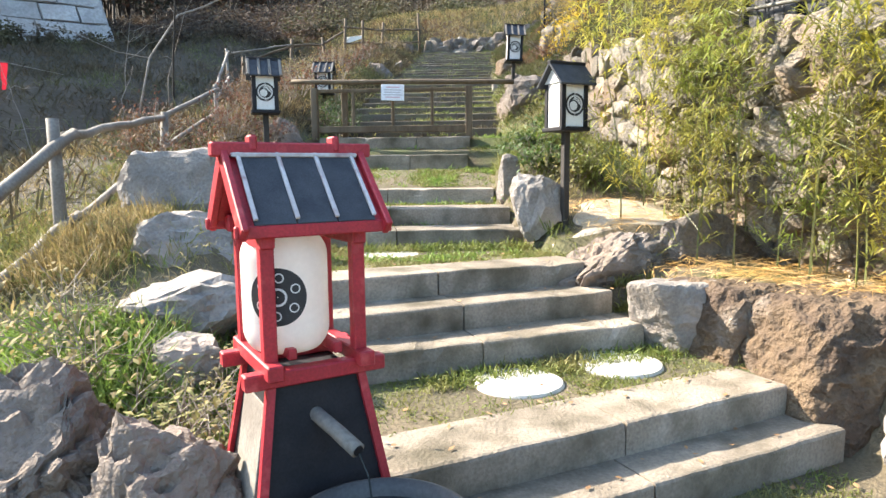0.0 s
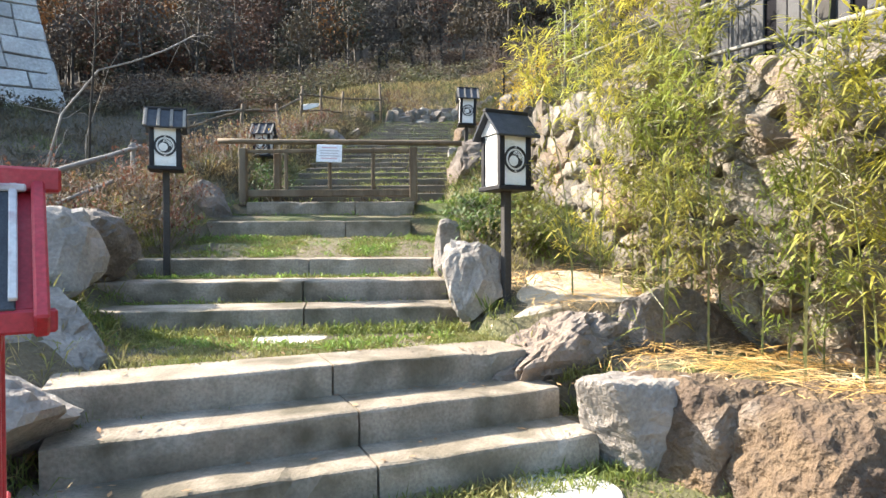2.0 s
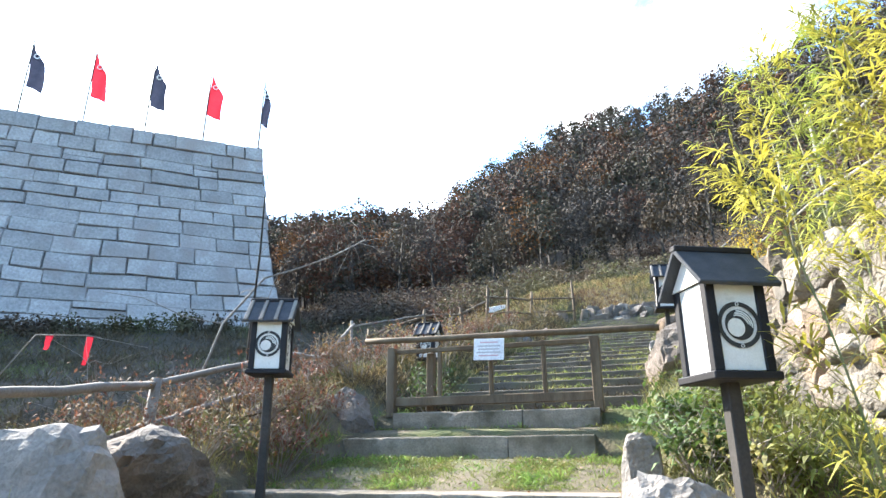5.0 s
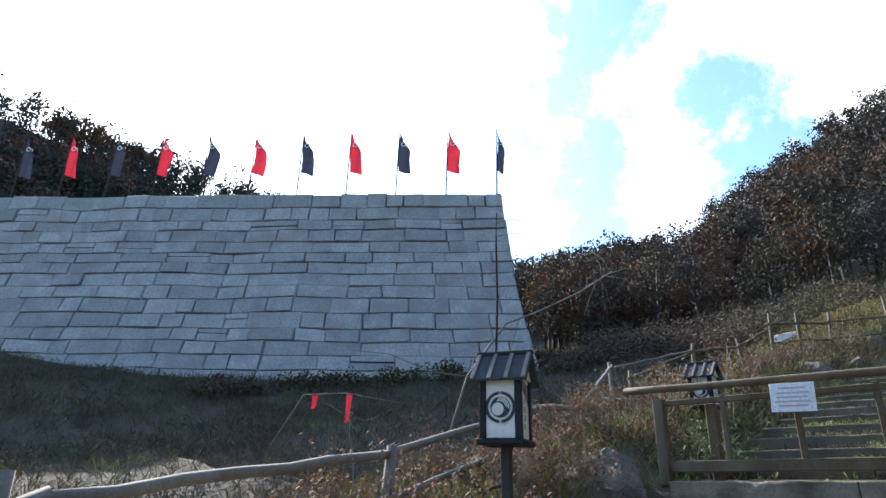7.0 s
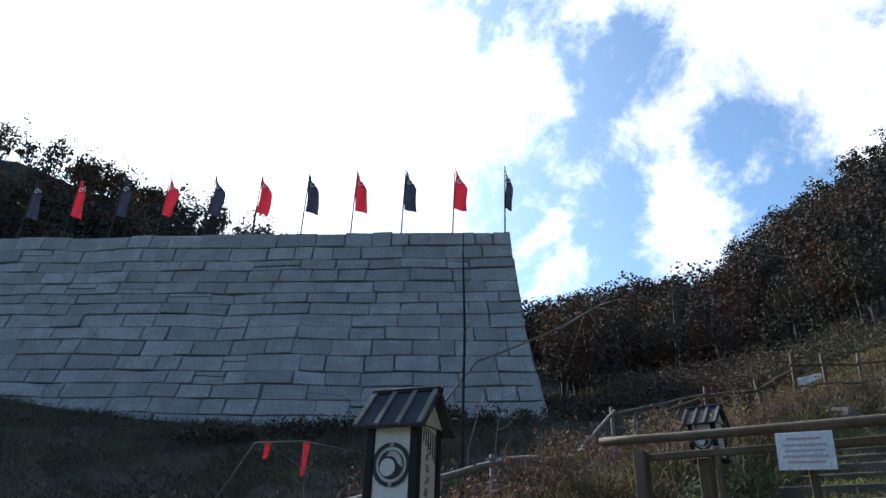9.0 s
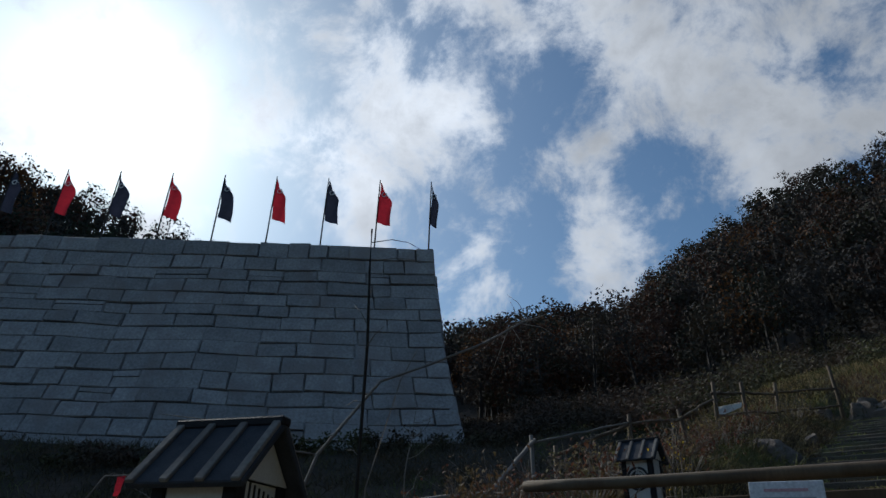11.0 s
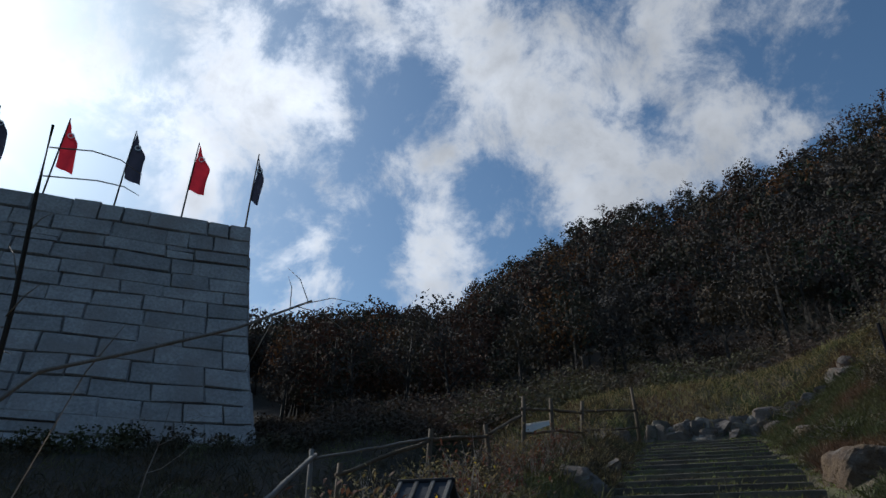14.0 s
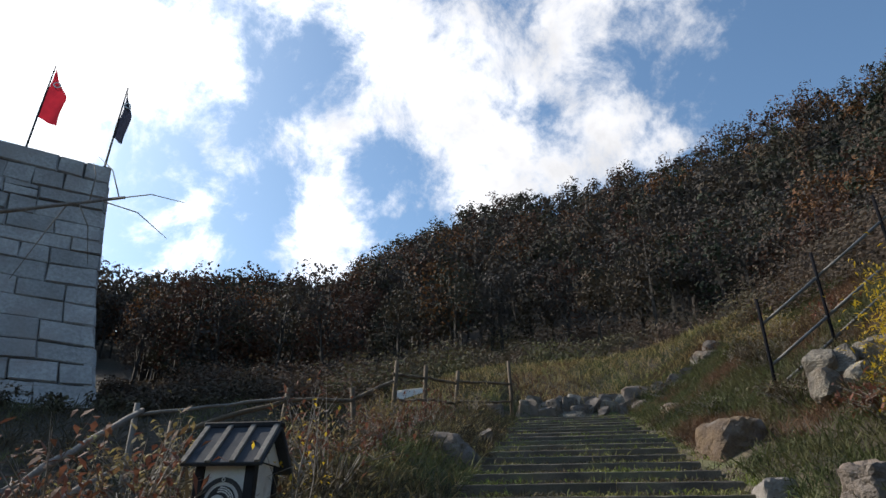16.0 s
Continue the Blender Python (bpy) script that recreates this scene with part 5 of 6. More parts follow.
def bamboo_mesh(height, leaves, seed, parent, leaf_mat, low=0.16):
    rng = random.Random(seed)
    wood, leaf = Cloth(), Cloth()
    lean = Vector((rng.uniform(-0.10, 0.02), rng.uniform(-0.08, 0.08), 0))
    stem = []
    for i in range(12):
        t = i / 11
        stem.append(Vector((0, 0, height * t)) + lean * (t * t * height * 1.5))
    for i in range(11):
        wood.stick(stem[i], stem[i + 1], 0.008 * (1 - 0.75 * i / 11), 0.008 * (1 - 0.75 * (i + 1) / 11))
    twigs = int(leaves / 9)
    for _ in range(twigs):
        t = min(0.98, low + (0.98 - low) * rng.random() ** 0.8)
        base = stem[min(10, int(t * 11))].lerp(stem[min(11, int(t * 11) + 1)], t * 11 % 1)
        a = rng.uniform(0, 2 * math.pi)
        ln = rng.uniform(0.12, 0.36) * (1.2 - 0.4 * t)
        d = Vector((math.cos(a), math.sin(a), rng.uniform(0.2, 1.0))).normalized()
        end = base + d * ln
        wood.stick(base, end, 0.0022, 0.0012)
        for _ in range(rng.randint(6, 11)):
            s = rng.uniform(0.35, 1.05)
            ld = (d + Vector((rng.gauss(0, 0.8), rng.gauss(0, 0.8), rng.gauss(-0.15, 0.5)))).normalized()
            leaf.blade(base + d * ln * s, ld, rng.uniform(0.085, 0.165), rng.uniform(0.011, 0.020), rng.uniform(0.05, 0.4))
    tagged(wood.make("stalk", M_STALK, parent), kind="stuff")
    tagged(leaf.make("foliage", leaf_mat, parent), kind="stuff")


rng = random.Random(31)
protos = []
spots = []
for i in range(36):
    s = 1.7 + (total - 6.3) * (i + rng.uniform(0, 1)) / 36
    x, y, dx, dy = line_point(WALL_LINE, s)
    off = rng.uniform(0.12, 0.45) if y > 6.1 else rng.uniform(0.12, 0.85)
    spots.append((x - dy * off, y + dx * off))
spots += [(1.56, 6.3), (1.85, 6.7), (1.9, 7.2), (2.55, 5.0), (2.9, 4.75), (3.3, 4.6)]
for i, (x, y) in enumerate(spots):
    base = land(x, y) - 0.02
    if i < 9:
        b = thing("bamboo", pose(x, y, base, 0, 0, 0), "young yellow-green bamboo growing before the rubble wall", "bamboo", "bamboo along the wall")
        bamboo_mesh((1.7, 2.1, 2.4, 1.5, 2.2, 1.9, 2.6, 1.2, 2.0)[i], (380, 520, 600, 330, 560, 460, 640, 260, 480)[i], 400 + i, b, M_BAMBOO_GOLD if i % 4 == 1 else M_BAMBOO, 0.2 if i % 3 == 0 else 0.05)
        protos.append(b)
    else:
        b = copy_thing(protos[rng.randrange(9)], pose(x, y, base, 0, 0, rng.uniform(0, 360)))
# taller clump that leans over the wall's far end
for i, (x, y, h) in enumerate(((1.98, 7.9, 2.9), (2.08, 7.5, 3.0), (2.15, 7.3, 2.8), (1.88, 8.4, 2.9), (2.3, 6.9, 2.6), (2.6, 6.2, 2.4), (1.72, 9.1, 2.5))):
    b = thing("tall_bamboo", pose(x, y, land(x - 0.4, y) - 0.02), "tall yellow-green bamboo leaning out from the wall", "bamboo", "bamboo along the wall")
    bamboo_mesh(h, (560, 600, 600, 420, 600, 560, 260)[i], 480 + i, b, M_BAMBOO if i in (1, 5) else M_BAMBOO_GOLD, 0.36)
# yellow shrub behind the lantern
for i, (x, y, r) in enumerate(((1.95, 15.3, 0.34), (2.3, 16.0, 0.4), (2.6, 16.6, 0.3))):
    c, rr = Cloth(), random.Random(70 + i)
    for _ in range(520):
        p = Vector((rr.gauss(0, r * 0.5), rr.gauss(0, r * 0.5), abs(rr.gauss(0.4, 0.33)) + 0.02))
        c.blade(p, Vector((rr.gauss(0, 1), rr.gauss(0, 1), rr.gauss(0.5, 0.7))), rr.uniform(0.05, 0.11), 0.02, 0.2)
    stems = Cloth()
    for _ in range(14):
        stems.stick(Vector((rr.gauss(0, 0.05), rr.gauss(0, 0.05), -0.05)), Vector((rr.gauss(0, r * 0.5), rr.gauss(0, r * 0.5), rr.uniform(0.3, 0.8))), 0.006, 0.002)
    sh = thing("yellow_shrub", pose(x, y, land(x, y)), "bright yellow autumn shrub on the slope", "shrub")
    tagged(c.make("foliage", M_YELLOW, sh), kind="stuff")
    tagged(stems.make("brushwood", M_TWIG, sh), kind="stuff")

# ---- grass, straw, dry stems ----


def on_stairs(x, y):
    """Whether a place lies on a slab of the steps."""
    for i, (y0, s, top) in enumerate(FRONTS):
        d = y - (y0 + s * x)
        depth = (0.40 if i in (1, 4) else 0.52 if i in (5, 6) else 0.38) if i < 10 else 0.12
        x0, x1 = STEP_X[i][:2] if i < 10 else (-2.2, 0.95)
        if -0.02 < d < depth and x0 < x < x1:
            return True
    return False


def meadow(name, mat, n, xr, yr, hgt, keep, seed, label, width=0.006, spread=0.6, clump=3):
    rng, c, made = random.Random(seed), Cloth(), 0
    tries = 0
    while made < n and tries < n * 6:
        tries += 1
        x, y = rng.uniform(*xr), rng.uniform(*yr)
        k = keep(x, y)
        if rng.random() > k or on_stairs(x, y):
            continue
        z = land(x, y) - 0.01
        for _ in range(clump):
            h = rng.uniform(0.5, 1.3) * hgt
            d = Vector((rng.gauss(0, spread), rng.gauss(0, spread), 1))
            c.blade(Vector((x + rng.gauss(0, 0.02), y + rng.gauss(0, 0.02), z)), d, h, width * rng.uniform(0.7, 1.4), rng.uniform(0.1, 0.7), Vector((rng.gauss(0, 1), rng.gauss(0, 1), 0.1)))
        made += 1
    return tagged(c.make(name, mat), label, "grass", kind="stuff")


def patchy(x, y, f=1.3, off=0.0, lo=0.0, hi=0.3):
    return smooth(lo, hi, noise.noise((x * f, y * f, off)) + 0.12)


def landing_keep(x, y):
    lx, rx = table(LEFT_Y, LEFT_X, y), table(RIGHT_Y, RIGHT_X, y)
    if not lx - 0.1 < x < rx + 0.25:
        return 0
    d3 = y - (4.29 + 0.46 * x)
    if -1.3 < d3 < 0.02:
        for cx, cy in ((0.555, 4.2), (1.21, 4.58)):
            if math.hypot(x - cx, y - cy) < 0.29:
                return 0
        return max(1.0 * smooth(-0.45, -0.05, d3), 0.2 + 0.7 * patchy(x, y, 2.2, 1.0)) * (0.35 + 0.65 * smooth(0.0, 0.7, x))
    d6 = y - (6.44 + 0.19 * x)
    if -1.2 < d6 < 0.02:
        for cx, cy in ((-0.48, 6.07), (0.26, 6.18)):
            if math.hypot((x - cx), y - cy) < (0.28 if cx < 0 else 0.2):
                return 0.03
        return 0.15 + 0.85 * patchy(x, y, 2.0, 6.0, -0.15, 0.25)
    if y > 7.9:
        return 0.08 + 0.7 * patchy(x, y, 1.9, 2.0, -0.1, 0.3)
    return 0.5


def left_keep(x, y):
    lx = table(LEFT_Y, LEFT_X, y)
    return 0 if x > lx + 0.05 else 0.25 + 0.75 * patchy(x, y, 0.9, 4.0)


def right_keep(x, y):
    rx = table(RIGHT_Y, RIGHT_X, y)
    if x < rx - 0.05 or (4.3 < y < 6.2 and x > rx + 0.35) or wall_offset(x, y) > -0.05 and y < 10:
        return 0
    if x > 1.0 and 5.9 < y < 7.0:
        return 0.04
    return 0.9


meadow("grass", M_GRASS, 15000, (-2.6, 2.2), (3.3, 10.2), 0.065, landing_keep, 1, "short green and yellowing grass on the landings", 0.006, 0.7)
meadow("landing_weeds", M_LUSH, 900, (-2.5, 0.7), (5.5, 10.4), 0.12, lambda x, y: landing_keep(x, y) * patchy(x, y, 3.1, 8.0, 0.05, 0.3), 21, "taller weeds in tufts on the landings", 0.010, 0.8, 5)
meadow("landing_straw", M_DRY, 1500, (-2.5, 0.7), (5.5, 10.4), 0.07, lambda x, y: landing_keep(x, y) * patchy(x, y, 2.3, 13.0, 0.0, 0.3), 22, "dry yellow blades among the landing grass", 0.006, 1.1, 4)
meadow("bank_grass", M_GRASS, 7000, (-4.0, -0.6), (2.0, 10), 0.20, left_keep, 2, "long green grass on the stair bank", 0.007, 0.5)
meadow("dry_bank_grass", M_DRY, 6500, (-5.5, -0.7), (2.0, 16), 0.26, lambda x, y: left_keep(x, y) * (0.3 + patchy(x, y, 0.7, 9.0)), 3, "dry straw-coloured grass on the stair bank", 0.006, 0.55)
meadow("tall_dry_grass", M_DRY, 800, (-2.7, -2.05), (4.3, 6.2), 0.32, lambda x, y: 0.25 + 0.75 * patchy(x, y, 1.6, 2.0), 31, "tall straw-coloured tufts between the handrail and the boulders", 0.006, 0.4, 4)
meadow("verge_grass", M_GRASS, 5200, (0.4, 3.2), (5.0, 14), 0.22, right_keep, 4, "thick green grass beside the steps", 0.008, 0.5)
meadow("slope_grass", M_SLOPE, 26000, (0.6, 5.0), (10.5, 28), 0.30, lambda x, y: 0 if x < 0.72 or y < 11.3 and wall_offset(x, y) > -0.02 or x < 1.45 and 17.0 < y < 17.7 else 0.8, 5, "mixed green grass on the open slope", 0.010, 0.55)
meadow("flight_weeds", M_GRASS, 5200, (-2.3, 0.75), (10.6, 26.4), 0.15, lambda x, y: patchy(x, y, 1.2, 5.0), 25, "green weeds in patches on the upper steps", 0.010, 0.7)
meadow("flight_grass", M_BRUSH, 8000, (-2.3, 0.75), (10.6, 26.4), 0.13, lambda x, y: 0.7, 6, "tufts of grass growing between the upper steps", 0.010, 0.6)
meadow("edge_brush", M_BRUSH, 4500, (-3.4, -2.1), (10.4, 26), 0.34, lambda x, y: 0.9, 23, "dry brush along the edge of the upper steps", 0.012, 0.6)
meadow("edge_straw", M_DRY, 1600, (-3.2, -2.15), (10.4, 26), 0.3, lambda x, y: 0.3 + 0.7 * patchy(x, y, 0.9, 3.0), 24, "straw tufts along the edge of the upper steps", 0.010, 0.6)
meadow("terrace_grass", M_DRY, 3600, (-7, 6), (26.8, 31), 0.40, lambda x, y: 0.9, 7, "tall dry grass on the terrace above the steps", 0.016, 0.5)
meadow("terrace_green", M_SLOPE, 9000, (-9, 9), (26.6, 31.5), 0.34, lambda x, y: 0.9, 8, "green grass on the terrace above the steps", 0.016, 0.5)
meadow("brush_grass", M_BRUSH, 26000, (-40, -2.9), (4, 29), 0.5, lambda x, y: 0.5 + 0.5 * patchy(x, y, 0.3, 3.0), 9, "dry brush between the steps and the castle wall", 0.022, 0.6)
c, rng = Cloth(), random.Random(77)
for _ in range(9500):
    x, y = rng.uniform(1.0, 4.6), rng.uniform(4.1, 7.0)
    if wall_offset(x, y) > 0.0 or x < table(RIGHT_Y, RIGHT_X, y) + 0.3 or y < 4.9 - 0.25 * (x - 1.5) - 0.15:
        continue
    p = Vector((x, y, land(x, y) + rng.uniform(0.0, 0.05)))
    a = rng.uniform(0, 6.28)
    c.blade(p, Vector((math.cos(a), math.sin(a), rng.gauss(0, 0.12))), rng.uniform(0.12, 0.34), 0.007, rng.uniform(0, 0.15), Vector((rng.gauss(0, .3), rng.gauss(0, .3), 1)))
tagged(c.make("straw_mulch", M_STRAW), "orange straw mulch spread over the planted ledge", "straw", kind="stuff")
c, rng = Cloth(), random.Random(78)
for _ in range(340):
    x, y = rng.uniform(-1, 2.2), rng.uniform(3.1, 10)
    if table(LEFT_Y, LEFT_X, y) < x < table(RIGHT_Y, RIGHT_X, y):
        tops = [top for i, (y0, s, top) in enumerate(FRONTS[:10]) if y > y0 + s * x]
        z = max(tops[-1] if tops else -0.34, land(x, y)) + 0.008
        a = rng.uniform(0, 6.28)
        u, w = Vector((math.cos(a), math.sin(a), rng.uniform(-.2, .3))) * rng.uniform(0.012, 0.03), Vector((-math.sin(a), math.cos(a), 0)) * rng.uniform(0.008, 0.016)
        c.card(Vector((x, y, z + 0.003)), u, w)
tagged(c.make("fallen_leaves", M_LITTER), "scattered brown fallen leaves on steps and grass", "leaves", kind="stuff")

meadow("step_weeds", M_GRASS, 1500, (-2.2, 1.2), (5.6, 7.0), 0.15, lambda x, y: 0.9 if -0.22 < y - (6.44 + 0.19 * x) < -0.03 and x < 0.9 else 0, 11, "rough weeds along the foot of a step", 0.008, 0.7)
meadow("foot_weeds", M_GRASS, 1300, (-0.6, 2.0), (3.6, 5.4), 0.12, lambda x, y: 0.9 if -0.3 < y - (4.29 + 0.46 * x) < -0.03 and x > 0.0 else 0, 12, "grass tufts along the foot of a step", 0.008, 0.7)
meadow("tall_grass", M_LUSH, 3400, (-2.1, -0.7), (2.7, 3.9), 0.30, lambda x, y: 0.9 if x < -0.62 else 0, 13, "lush tall green grass among the rocks", 0.009, 0.45)
meadow("pocket_grass", M_GRASS, 1100, (1.2, 2.3), (3.9, 5.6), 0.14, lambda x, y: 0.9 if 0.0 < x - table(RIGHT_Y, RIGHT_X, y) < 0.3 else 0, 14, "grass growing between boulders and steps", 0.008, 0.6)

# ---- shrubs ----


def shrub(x, y, r, h, mat, leaves, seed, label, name="shrub", size=0.05, stems=24):
    rng = random.Random(seed)
    ob = thing(name, pose(x, y, land(x, y) - 0.03), label, "shrub")
    wood, leaf = Cloth(), Cloth()
    tips = []
    for _ in range(stems):
        a, k = rng.uniform(0, 6.28), rng.random() ** 0.5
        p = Vector((0.1 * r * math.cos(a), 0.1 * r * math.sin(a), 0))
        q = Vector((r * k * math.cos(a), r * k * math.sin(a), h * rng.uniform(0.45, 1.0) * (1.1 - 0.5 * k)))
        m = p.lerp(q, 0.5) + Vector((rng.gauss(0, 0.05), rng.gauss(0, 0.05), 0.08 * h))
        wood.stick(p, m, 0.006, 0.004), wood.stick(m, q, 0.004, 0.0015)
        for _ in range(3):
            e = m.lerp(q, rng.random()) + Vector((rng.gauss(0, 0.12), rng.gauss(0, 0.12), rng.uniform(0, 0.15)))
            wood.stick(m.lerp(q, 0.3), e, 0.003, 0.001)
            tips.append((m, e))
        tips.append((m, q))
    for _ in range(leaves):
        a, b = rng.choice(tips)
        p = a.lerp(b, rng.uniform(0.2, 1.1)) + Vector((rng.gauss(0, 0.05), rng.gauss(0, 0.05), rng.gauss(0, 0.05)))
        leaf.blade(p, Vector((rng.gauss(0, 1), rng.gauss(0, 1), rng.gauss(0.2, 0.7))), size * rng.uniform(0.6, 1.4), size * 0.45, rng.uniform(0, 0.5))
    tagged(wood.make("brushwood", M_TWIG, ob), kind="stuff")
    tagged(leaf.make("foliage", mat, ob), kind="stuff")


rng = random.Random(9)
for i, (x, y) in enumerate(((-2.75, 7.7), (-2.5, 8.4), (-2.9, 8.6), (-3.2, 9.4), (-2.7, 9.2), (-3.5, 10.6), (-2.9, 10.6), (-3.2, 7.2), (-3.9, 8.6))):
    shrub(x, y, 0.5, 0.85 if i != 0 else 0.6, M_SHRUB, 700, 600 + i, "reddish-brown autumn shrub beside the handrail")
for i, (x, y) in enumerate(((-3.0, 12.0), (-3.4, 13.2), (-2.8, 14.2), (-3.6, 15.6), (-3.0, 17.0), (-3.6, 18.4), (-3.2, 20.0), (-4.6, 17.0), (-4.4, 20.5), (-3.0, 23.5), (-4.8, 13.8))):
    shrub(x, y, 0.65, 0.9, M_DRY if i % 2 else M_SHRUB, 420, 630 + i, "dry brown shrub beside the upper steps", size=0.06)
for i, (x, y, r, h) in enumerate(((0.95, 7.6, 0.32, 0.5), (1.25, 8.1, 0.4, 0.55), (0.9, 8.5, 0.3, 0.42), (1.3, 7.3, 0.3, 0.45), (1.15, 9.2, 0.4, 0.5), (1.45, 10.3, 0.4, 0.5))):
    shrub(x, y, r, h, M_GRASS if i % 2 else M_BUSH, 620, 660 + i, "leafy green weeds beside the steps", "green_weeds", 0.07, 20)
for i, (x, y) in enumerate(((-2.35, 12.0), (-1.9, 10.55), (-2.2, 11.2))):
    shrub(x, y, 0.3, 0.5, M_BUSH, 300, 690 + i, "green leafy weed below the lantern", "green_weeds", 0.06, 14)
for i, (x, y) in enumerate(((-1.05, 3.15), (-1.5, 3.3), (-0.85, 3.5), (-1.8, 3.7), (-0.75, 2.95))):
    shrub(x, y, 0.35, 0.5, M_DRY, 200, 700 + i, "dry tangled stems among the rocks", "dry_stems", 0.05, 22)

rng = random.Random(90)
for i in range(22):
    x, y = (rng.uniform(1.2, 2.4), rng.uniform(10.8, 16)) if i < 8 else (rng.uniform(1.3, 4.5), rng.uniform(17.6, 26))
    shrub(x, y, rng.uniform(0.4, 0.75), rng.uniform(0.4, 0.8), (M_DRY, M_SLOPE, M_SHRUB, M_BRUSH)[i % 4], 480, 720 + i, ("dry straw-coloured bush on the open slope", "low green bush on the open slope", "reddish dry bush on the open slope", "dark dry bush on the open slope")[i % 4], size=0.07)

shrub(-2.42, 12.62, 0.16, 1.45, M_YELLOW, 90, 790, "thin yellow-green sprig beside a lantern", "green_weeds", 0.035, 6)

# ---- bare saplings and twigs ----


def sapling(x, y, h, seed, label, limbs=7, r=0.02, lean=(0, 0), reach=1.2):
    rng = random.Random(seed)
    ob = thing("bare_sapling", pose(x, y, land(x, y) - 0.1), label, "sapling")
    top = Vector((lean[0], lean[1], h))
    pts = wobbly((0, 0, 0), top, 0.03 * h * 0.5, 9, seed)
    part("trunk", tubem(pts, [r * (1 - 0.085 * i) for i in range(10)], 6), M_TWIG, ob, "", True)
    for i in range(limbs):
        b = pts[rng.randint(3, 8)]
        a = rng.uniform(0, 6.28)
        e = b + Vector((math.cos(a), math.sin(a), rng.uniform(0.1, 0.9))) * reach * rng.uniform(0.4, 1.0)
        lp = wobbly(b, e, 0.06, 5, seed * 10 + i)
        bm = bmesh.new()
        tube(bm, lp, [r * 0.4 * (1 - 0.15 * k) for k in range(6)], 5)
        for k in range(3):
            p = lp[rng.randint(2, 5)]
            q = p + Vector((rng.gauss(0, 0.2), rng.gauss(0, 0.2), rng.uniform(0.0, 0.35)))
            tube(bm, [p, p.lerp(q, 0.5) + Vector((0, 0, 0.02)), q], [r * 0.14, r * 0.11, r * 0.06], 4)
        part("limb", bm, M_TWIG, ob, "", True)
    return ob


cut = thing("bare_sapling", Matrix(), "cut bare sapling with two thin arching twigs", "sapling")
part("trunk", tubem([(-4.75, 10.85, land(-4.75, 10.85) - 0.1), (-4.62, 10.7, 3.0), (-4.42, 10.5, 4.0), (-4.30, 10.335, 4.65), (-4.21, 10.234, 5.06)], [0.018, 0.017, 0.015, 0.012, 0.009], 7), M_TRUNK, cut, "", True)
for tip in ([(-4.26, 10.29, 4.945), (-4.20, 10.52, 5.06), (-4.08, 10.64, 5.04), (-3.99, 10.75, 4.97)], [(-4.31, 10.34, 4.78), (-4.19, 10.6, 4.88), (-4.09, 10.72, 4.885), (-4.03, 10.8, 4.85)]):
    part("twig", tubem(tip, [0.005, 0.0045, 0.004, 0.002][:len(tip)], 5), M_TWIG, cut, "", True)
rng = random.Random(3)
for k in range(7):
    p = Vector((-4.62, 10.7, 3.0)).lerp(Vector((-4.30, 10.335, 4.65)), k / 7)
    q = p + Vector((rng.uniform(-0.35, 0.35), rng.uniform(-0.2, 0.2), rng.uniform(-0.05, 0.3)))
    part("twig", tubem([p, p.lerp(q, 0.5) + Vector((0, 0, 0.03)), q], [0.005, 0.004, 0.002], 5), M_TWIG, cut, "", True)
sapling(-8.4, 15.4, 3.0, 5, "thin bare sapling in the brush", 6, 0.016, (0.5, 0), 1.0)
sapling(-6.6, 10.2, 1.9, 3, "bare leaning sapling in the brush", 5, 0.012, (-0.7, 0.2), 0.8)
arch = thing("arching_branch", Matrix(), "long thin bare branch arching out over the bank", "branch")
ARCH = [(-4.9, 9.9, 1.7), (-4.85, 10.4, 3.0), (-4.6, 10.9, 3.75), (-4.35, 11.33, 3.98), (-4.15, 12.1, 4.4), (-3.95, 12.8, 4.88)]
part("stem", tubem(ARCH, [0.016, 0.015, 0.015, 0.014, 0.014, 0.011], 6), M_TWIG, arch, "", True)
for k, (dx, dy, dz) in enumerate(((-0.35, 0.1, 0.45), (0.5, 0.1, -0.02), (0.45, 0.15, -0.25), (-0.1, 0.05, 0.35), (0.1, 0.1, -0.4), (-0.25, 0.0, -0.5))):
    p = Vector(ARCH[5]).lerp(Vector(ARCH[4]), 0.05 + 0.09 * k)
    q = p + Vector((dx, dy, dz))
    part("twig", tubem([p, p.lerp(q, 0.5) + Vector((0.02, 0, 0.05)), q], [0.005, 0.004, 0.002], 5), M_TWIG, arch, "", True)
part("twig", tubem([(-4.85, 10.4, 3.0), (-5.2, 10.1, 3.05), (-5.7, 9.8, 3.3), (-6.1, 9.5, 3.35)], [0.008, 0.007, 0.006, 0.003], 5), M_TWIG, arch, "", True)
part("twig", tubem([(-4.97, 11.15, 2.2), (-4.95, 11.15, 2.8), (-4.67, 11.28, 3.86), (-4.5, 11.35, 4.2)], [0.008, 0.008, 0.006, 0.003], 5), M_TWIG, arch, "", True)
line = thing("red_cloth_line", Matrix(), "red cloth strips hanging from a bent twig", "cloth")
part("twig", tubem([(-8.0, 9.6, 2.2), (-7.7, 9.9, 2.95), (-7.3, 10.4, 3.0), (-6.6, 10.9, 2.85)], [0.012, 0.01, 0.008, 0.004], 5), M_TWIG, line, "", True)
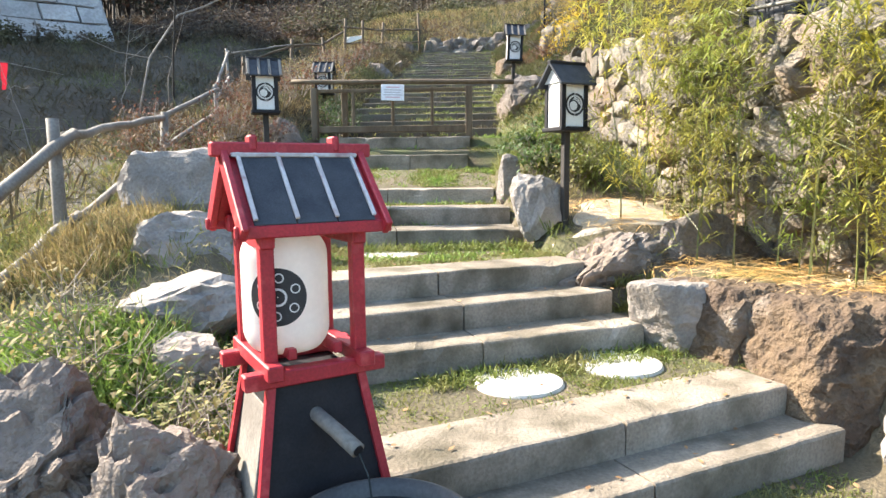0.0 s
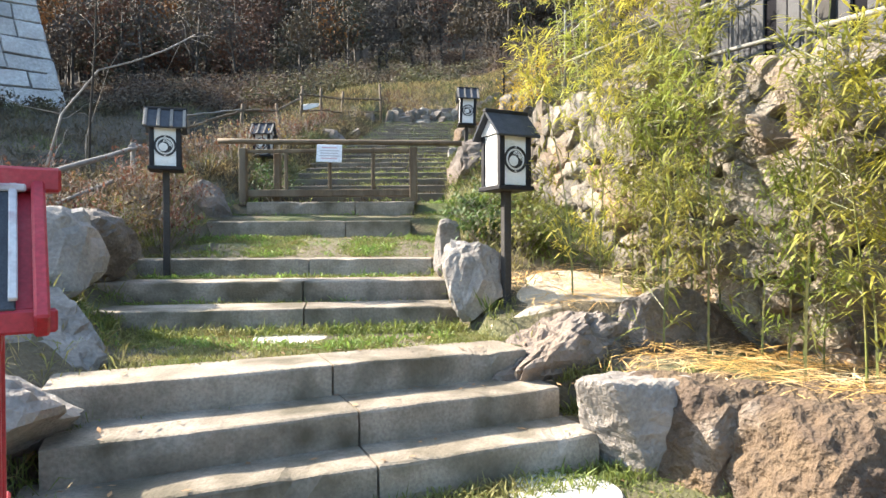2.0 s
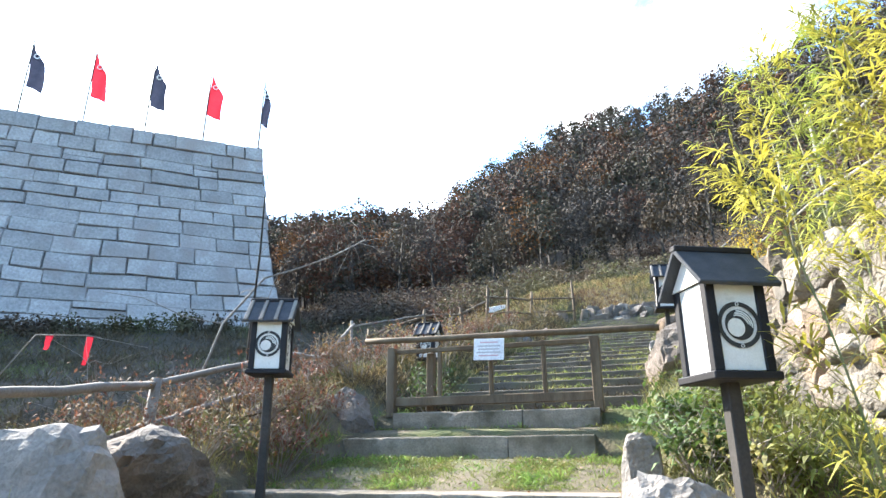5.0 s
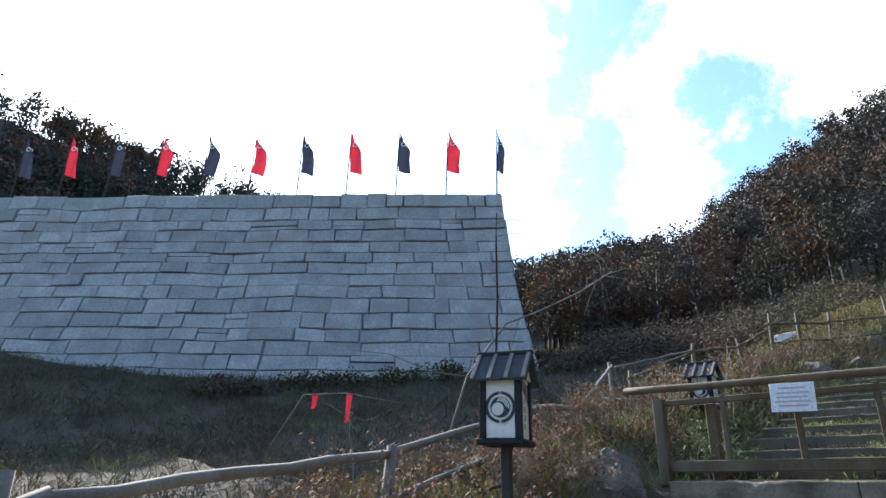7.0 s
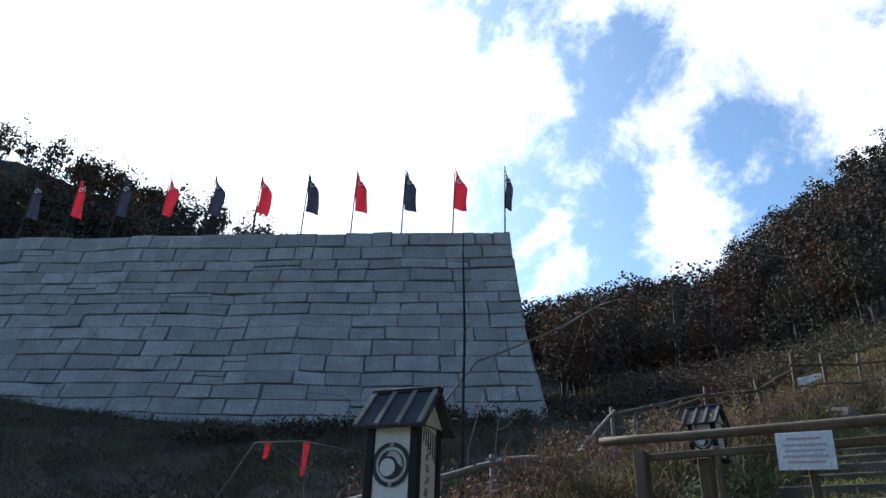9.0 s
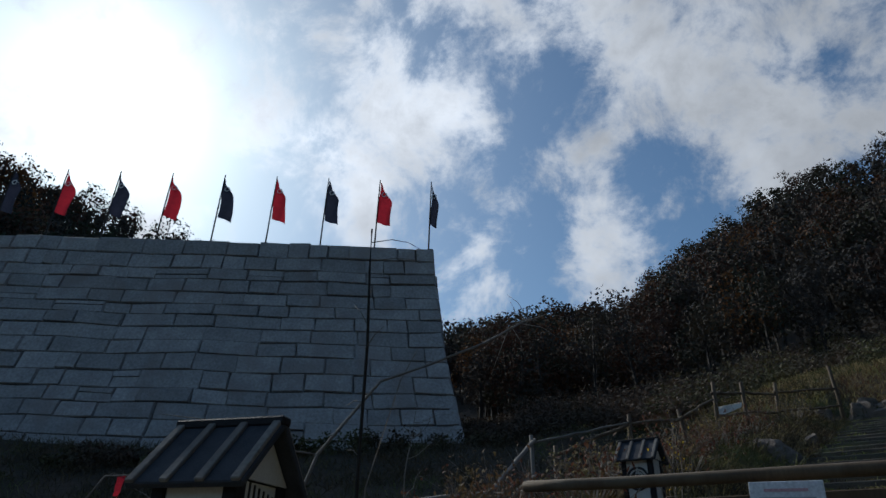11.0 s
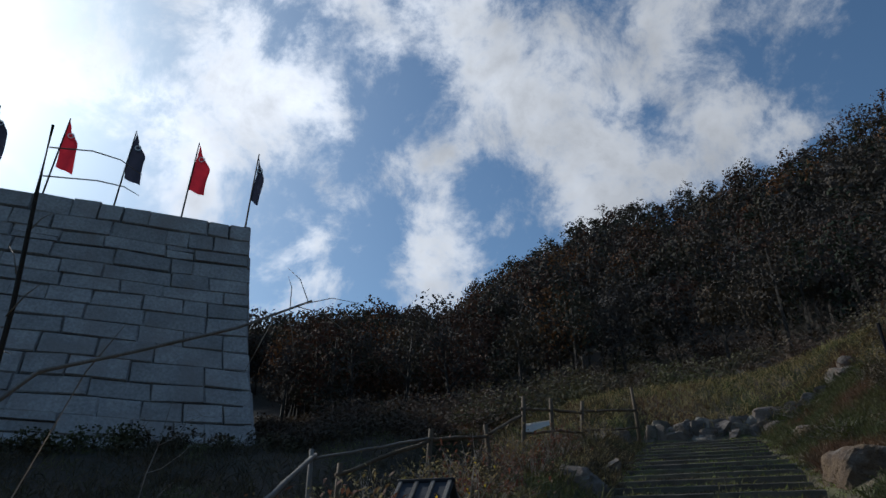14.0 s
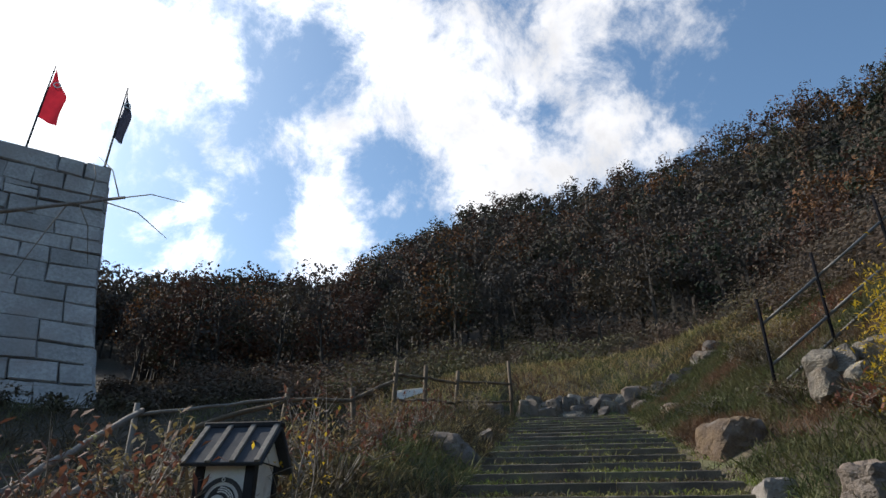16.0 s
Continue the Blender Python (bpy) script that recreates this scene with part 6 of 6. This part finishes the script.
for k, (x, y, z, hh) in enumerate(((-7.62, 10.0, 2.95, 0.2), (-7.3, 10.4, 2.98, 0.42))):
    vs = [(x + (0.05 - 0.008 * j) * i + 0.02 * math.sin(3 * j), y + 0.02 * i, z - hh * j / 4) for j in range(5) for i in range(3)]
    fs = [(j * 3 + i, j * 3 + i + 1, j * 3 + i + 4, j * 3 + i + 3) for j in range(4) for i in range(2)]
    obj("cloth", vs, fs, M_FLAGRED, line)
# ---- wooded hills ----


def forest(name, mat, seed, kinds, n, label, pine=False):
    rng = random.Random(seed)
    leaf, wood = Cloth(), Cloth()
    made = 0
    while made < n:
        az = rng.uniform(-100, 48)
        r = 26 + 90 * rng.random() ** 0.85
        x, y = -0.5 + r * math.sin(radians(az)), 9 + r * math.cos(radians(az))
        if az < -37 and r < 52 or (r < 28.5 and -14 < az < 40) or (r < 29 and az < -14):
            continue
        if rng.random() > kinds(x, y, az, r):
            continue
        made += 1
        z = land(x, y) - 0.3
        h = rng.uniform(5.0, 9.2) * (1.0 if r > 45 else 0.75)
        base = Vector((x, y, z))
        top = Vector((x + rng.gauss(0, 0.3), y + rng.gauss(0, 0.3), z + h * 0.86))
        wood.stick(base, top, 0.12, 0.03)
        cw = h * (0.14 if pine else 0.19)
        clumps = []
        for q in range(6 if r < 62 else 5):
            s = (0.34 + 0.64 * q / 5) if pine else rng.uniform(0.38, 0.92)
            a = rng.uniform(0, 6.28)
            reach = h * (0.16 * (1.15 - s) if pine else 0.17 * (1.2 - 0.6 * s))
            p = base.lerp(top, s) + Vector((math.cos(a), math.sin(a), rng.uniform(-0.1, 0.5))) * reach
            wood.stick(base.lerp(top, max(0.1, s - 0.15)), p, 0.045, 0.015)
            clumps.append((p, cw * rng.uniform(0.65, 1.1) * (1.25 - 0.6 * s if pine else 1.0)))
        if not pine:
            clumps.append((top, cw * 0.8))
        for p, w in clumps:
            for _ in range(80 if r < 45 else 52 if r < 62 else 30):
                d = Vector((rng.gauss(0, 1), rng.gauss(0, 1), rng.gauss(0.2, 1))).normalized()
                sz = (0.085 if r < 45 else 0.13 if r < 62 else 0.2) * rng.uniform(0.6, 1.5)
                face = (d + Vector((rng.gauss(0, 0.35), rng.gauss(0, 0.35), rng.gauss(0, 0.35)))).normalized()
                a = face.orthogonal().normalized()
                b, t = face.cross(a), rng.uniform(0, 6.28)
                u = (a * math.cos(t) + b * math.sin(t)) * sz
                k = w * (0.5 + 0.6 * rng.random() ** 0.6)
                leaf.card(p + Vector((d.x * k, d.y * k, d.z * k * (0.5 if pine else 0.8))), u, face.cross(u) * rng.uniform(0.5, 0.9))
    ob = thing(name, Matrix(), label, "woodland", kind="stuff")
    tagged(leaf.make("foliage", mat, ob), label, kind="stuff")
    tagged(wood.make("trunks", M_TRUNK, ob), "bare grey trunks", kind="stuff")


def bit(x, y, off):
    return noise.noise((x * 0.045, y * 0.045, off))


c, rng = Cloth(), random.Random(55)
for _ in range(1150):
    az, r = rng.uniform(-75, 40), rng.uniform(21, 34)
    x, y = -0.5 + r * math.sin(radians(az)), 9 + r * math.cos(radians(az))
    if az < -38.6 and r > 22.6 or az > -14 and r < 22.4 - 0.05 * max(0, az) or az > 22 and r < 24:
        continue
    h = rng.uniform(0.6, 1.9) * (0.6 if az > -8 and r < 30 else 0.5 if az < -33 else 1.0)
    z = land(x, y)
    for _ in range(150):
        d = Vector((rng.gauss(0, 1), rng.gauss(0, 1), rng.gauss(0, 1))).normalized() * rng.random() ** 0.5
        p = Vector((x + d.x * h * 0.8, y + d.y * h * 0.8, z + h * 0.45 + d.z * h * 0.5))
        a = Vector((rng.gauss(0, 1), rng.gauss(0, 1), rng.gauss(0, 0.7))).normalized() * rng.uniform(0.035, 0.085)
        c.card(p, a, a.orthogonal().normalized() * a.length * 0.6)
for _ in range(420):
    x, y = rng.uniform(3.0, 13), rng.uniform(19.8, 31)
    if x < 3.2 + 0.25 * (27 - y if y < 27 else 0) and y < 26 or y > 26 and x < 4.2:
        continue
    h, z = rng.uniform(0.5, 1.3), land(x, y)
    for _ in range(150):
        d = Vector((rng.gauss(0, 1), rng.gauss(0, 1), rng.gauss(0, 1))).normalized() * rng.random() ** 0.5
        p = Vector((x + d.x * h * 0.9, y + d.y * h * 0.9, z + h * 0.45 + d.z * h * 0.5))
        a = Vector((rng.gauss(0, 1), rng.gauss(0, 1), rng.gauss(0, 0.7))).normalized() * rng.uniform(0.03, 0.065)
        c.card(p, a, a.orthogonal().normalized() * a.length * 0.6)
tagged(c.make("undergrowth", M_SCRUB), "dark reddish-brown undergrowth at the edge of the woods", "undergrowth", kind="stuff")
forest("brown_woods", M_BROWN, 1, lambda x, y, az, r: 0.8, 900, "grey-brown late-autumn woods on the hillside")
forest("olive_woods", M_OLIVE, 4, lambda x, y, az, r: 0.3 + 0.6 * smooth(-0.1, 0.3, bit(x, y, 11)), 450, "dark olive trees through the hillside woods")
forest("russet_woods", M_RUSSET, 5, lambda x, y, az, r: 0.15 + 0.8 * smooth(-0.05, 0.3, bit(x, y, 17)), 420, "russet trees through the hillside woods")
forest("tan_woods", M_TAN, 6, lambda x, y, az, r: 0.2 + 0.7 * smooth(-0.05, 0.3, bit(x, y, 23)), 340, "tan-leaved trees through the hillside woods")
forest("rust_woods", M_RUST, 2, lambda x, y, az, r: 0.05 + smooth(0.05, 0.35, bit(x, y, 7)) * 0.7 + (0.4 if -40 < az < -16 and r > 85 else 0), 320, "rust-orange trees scattered through the woods")
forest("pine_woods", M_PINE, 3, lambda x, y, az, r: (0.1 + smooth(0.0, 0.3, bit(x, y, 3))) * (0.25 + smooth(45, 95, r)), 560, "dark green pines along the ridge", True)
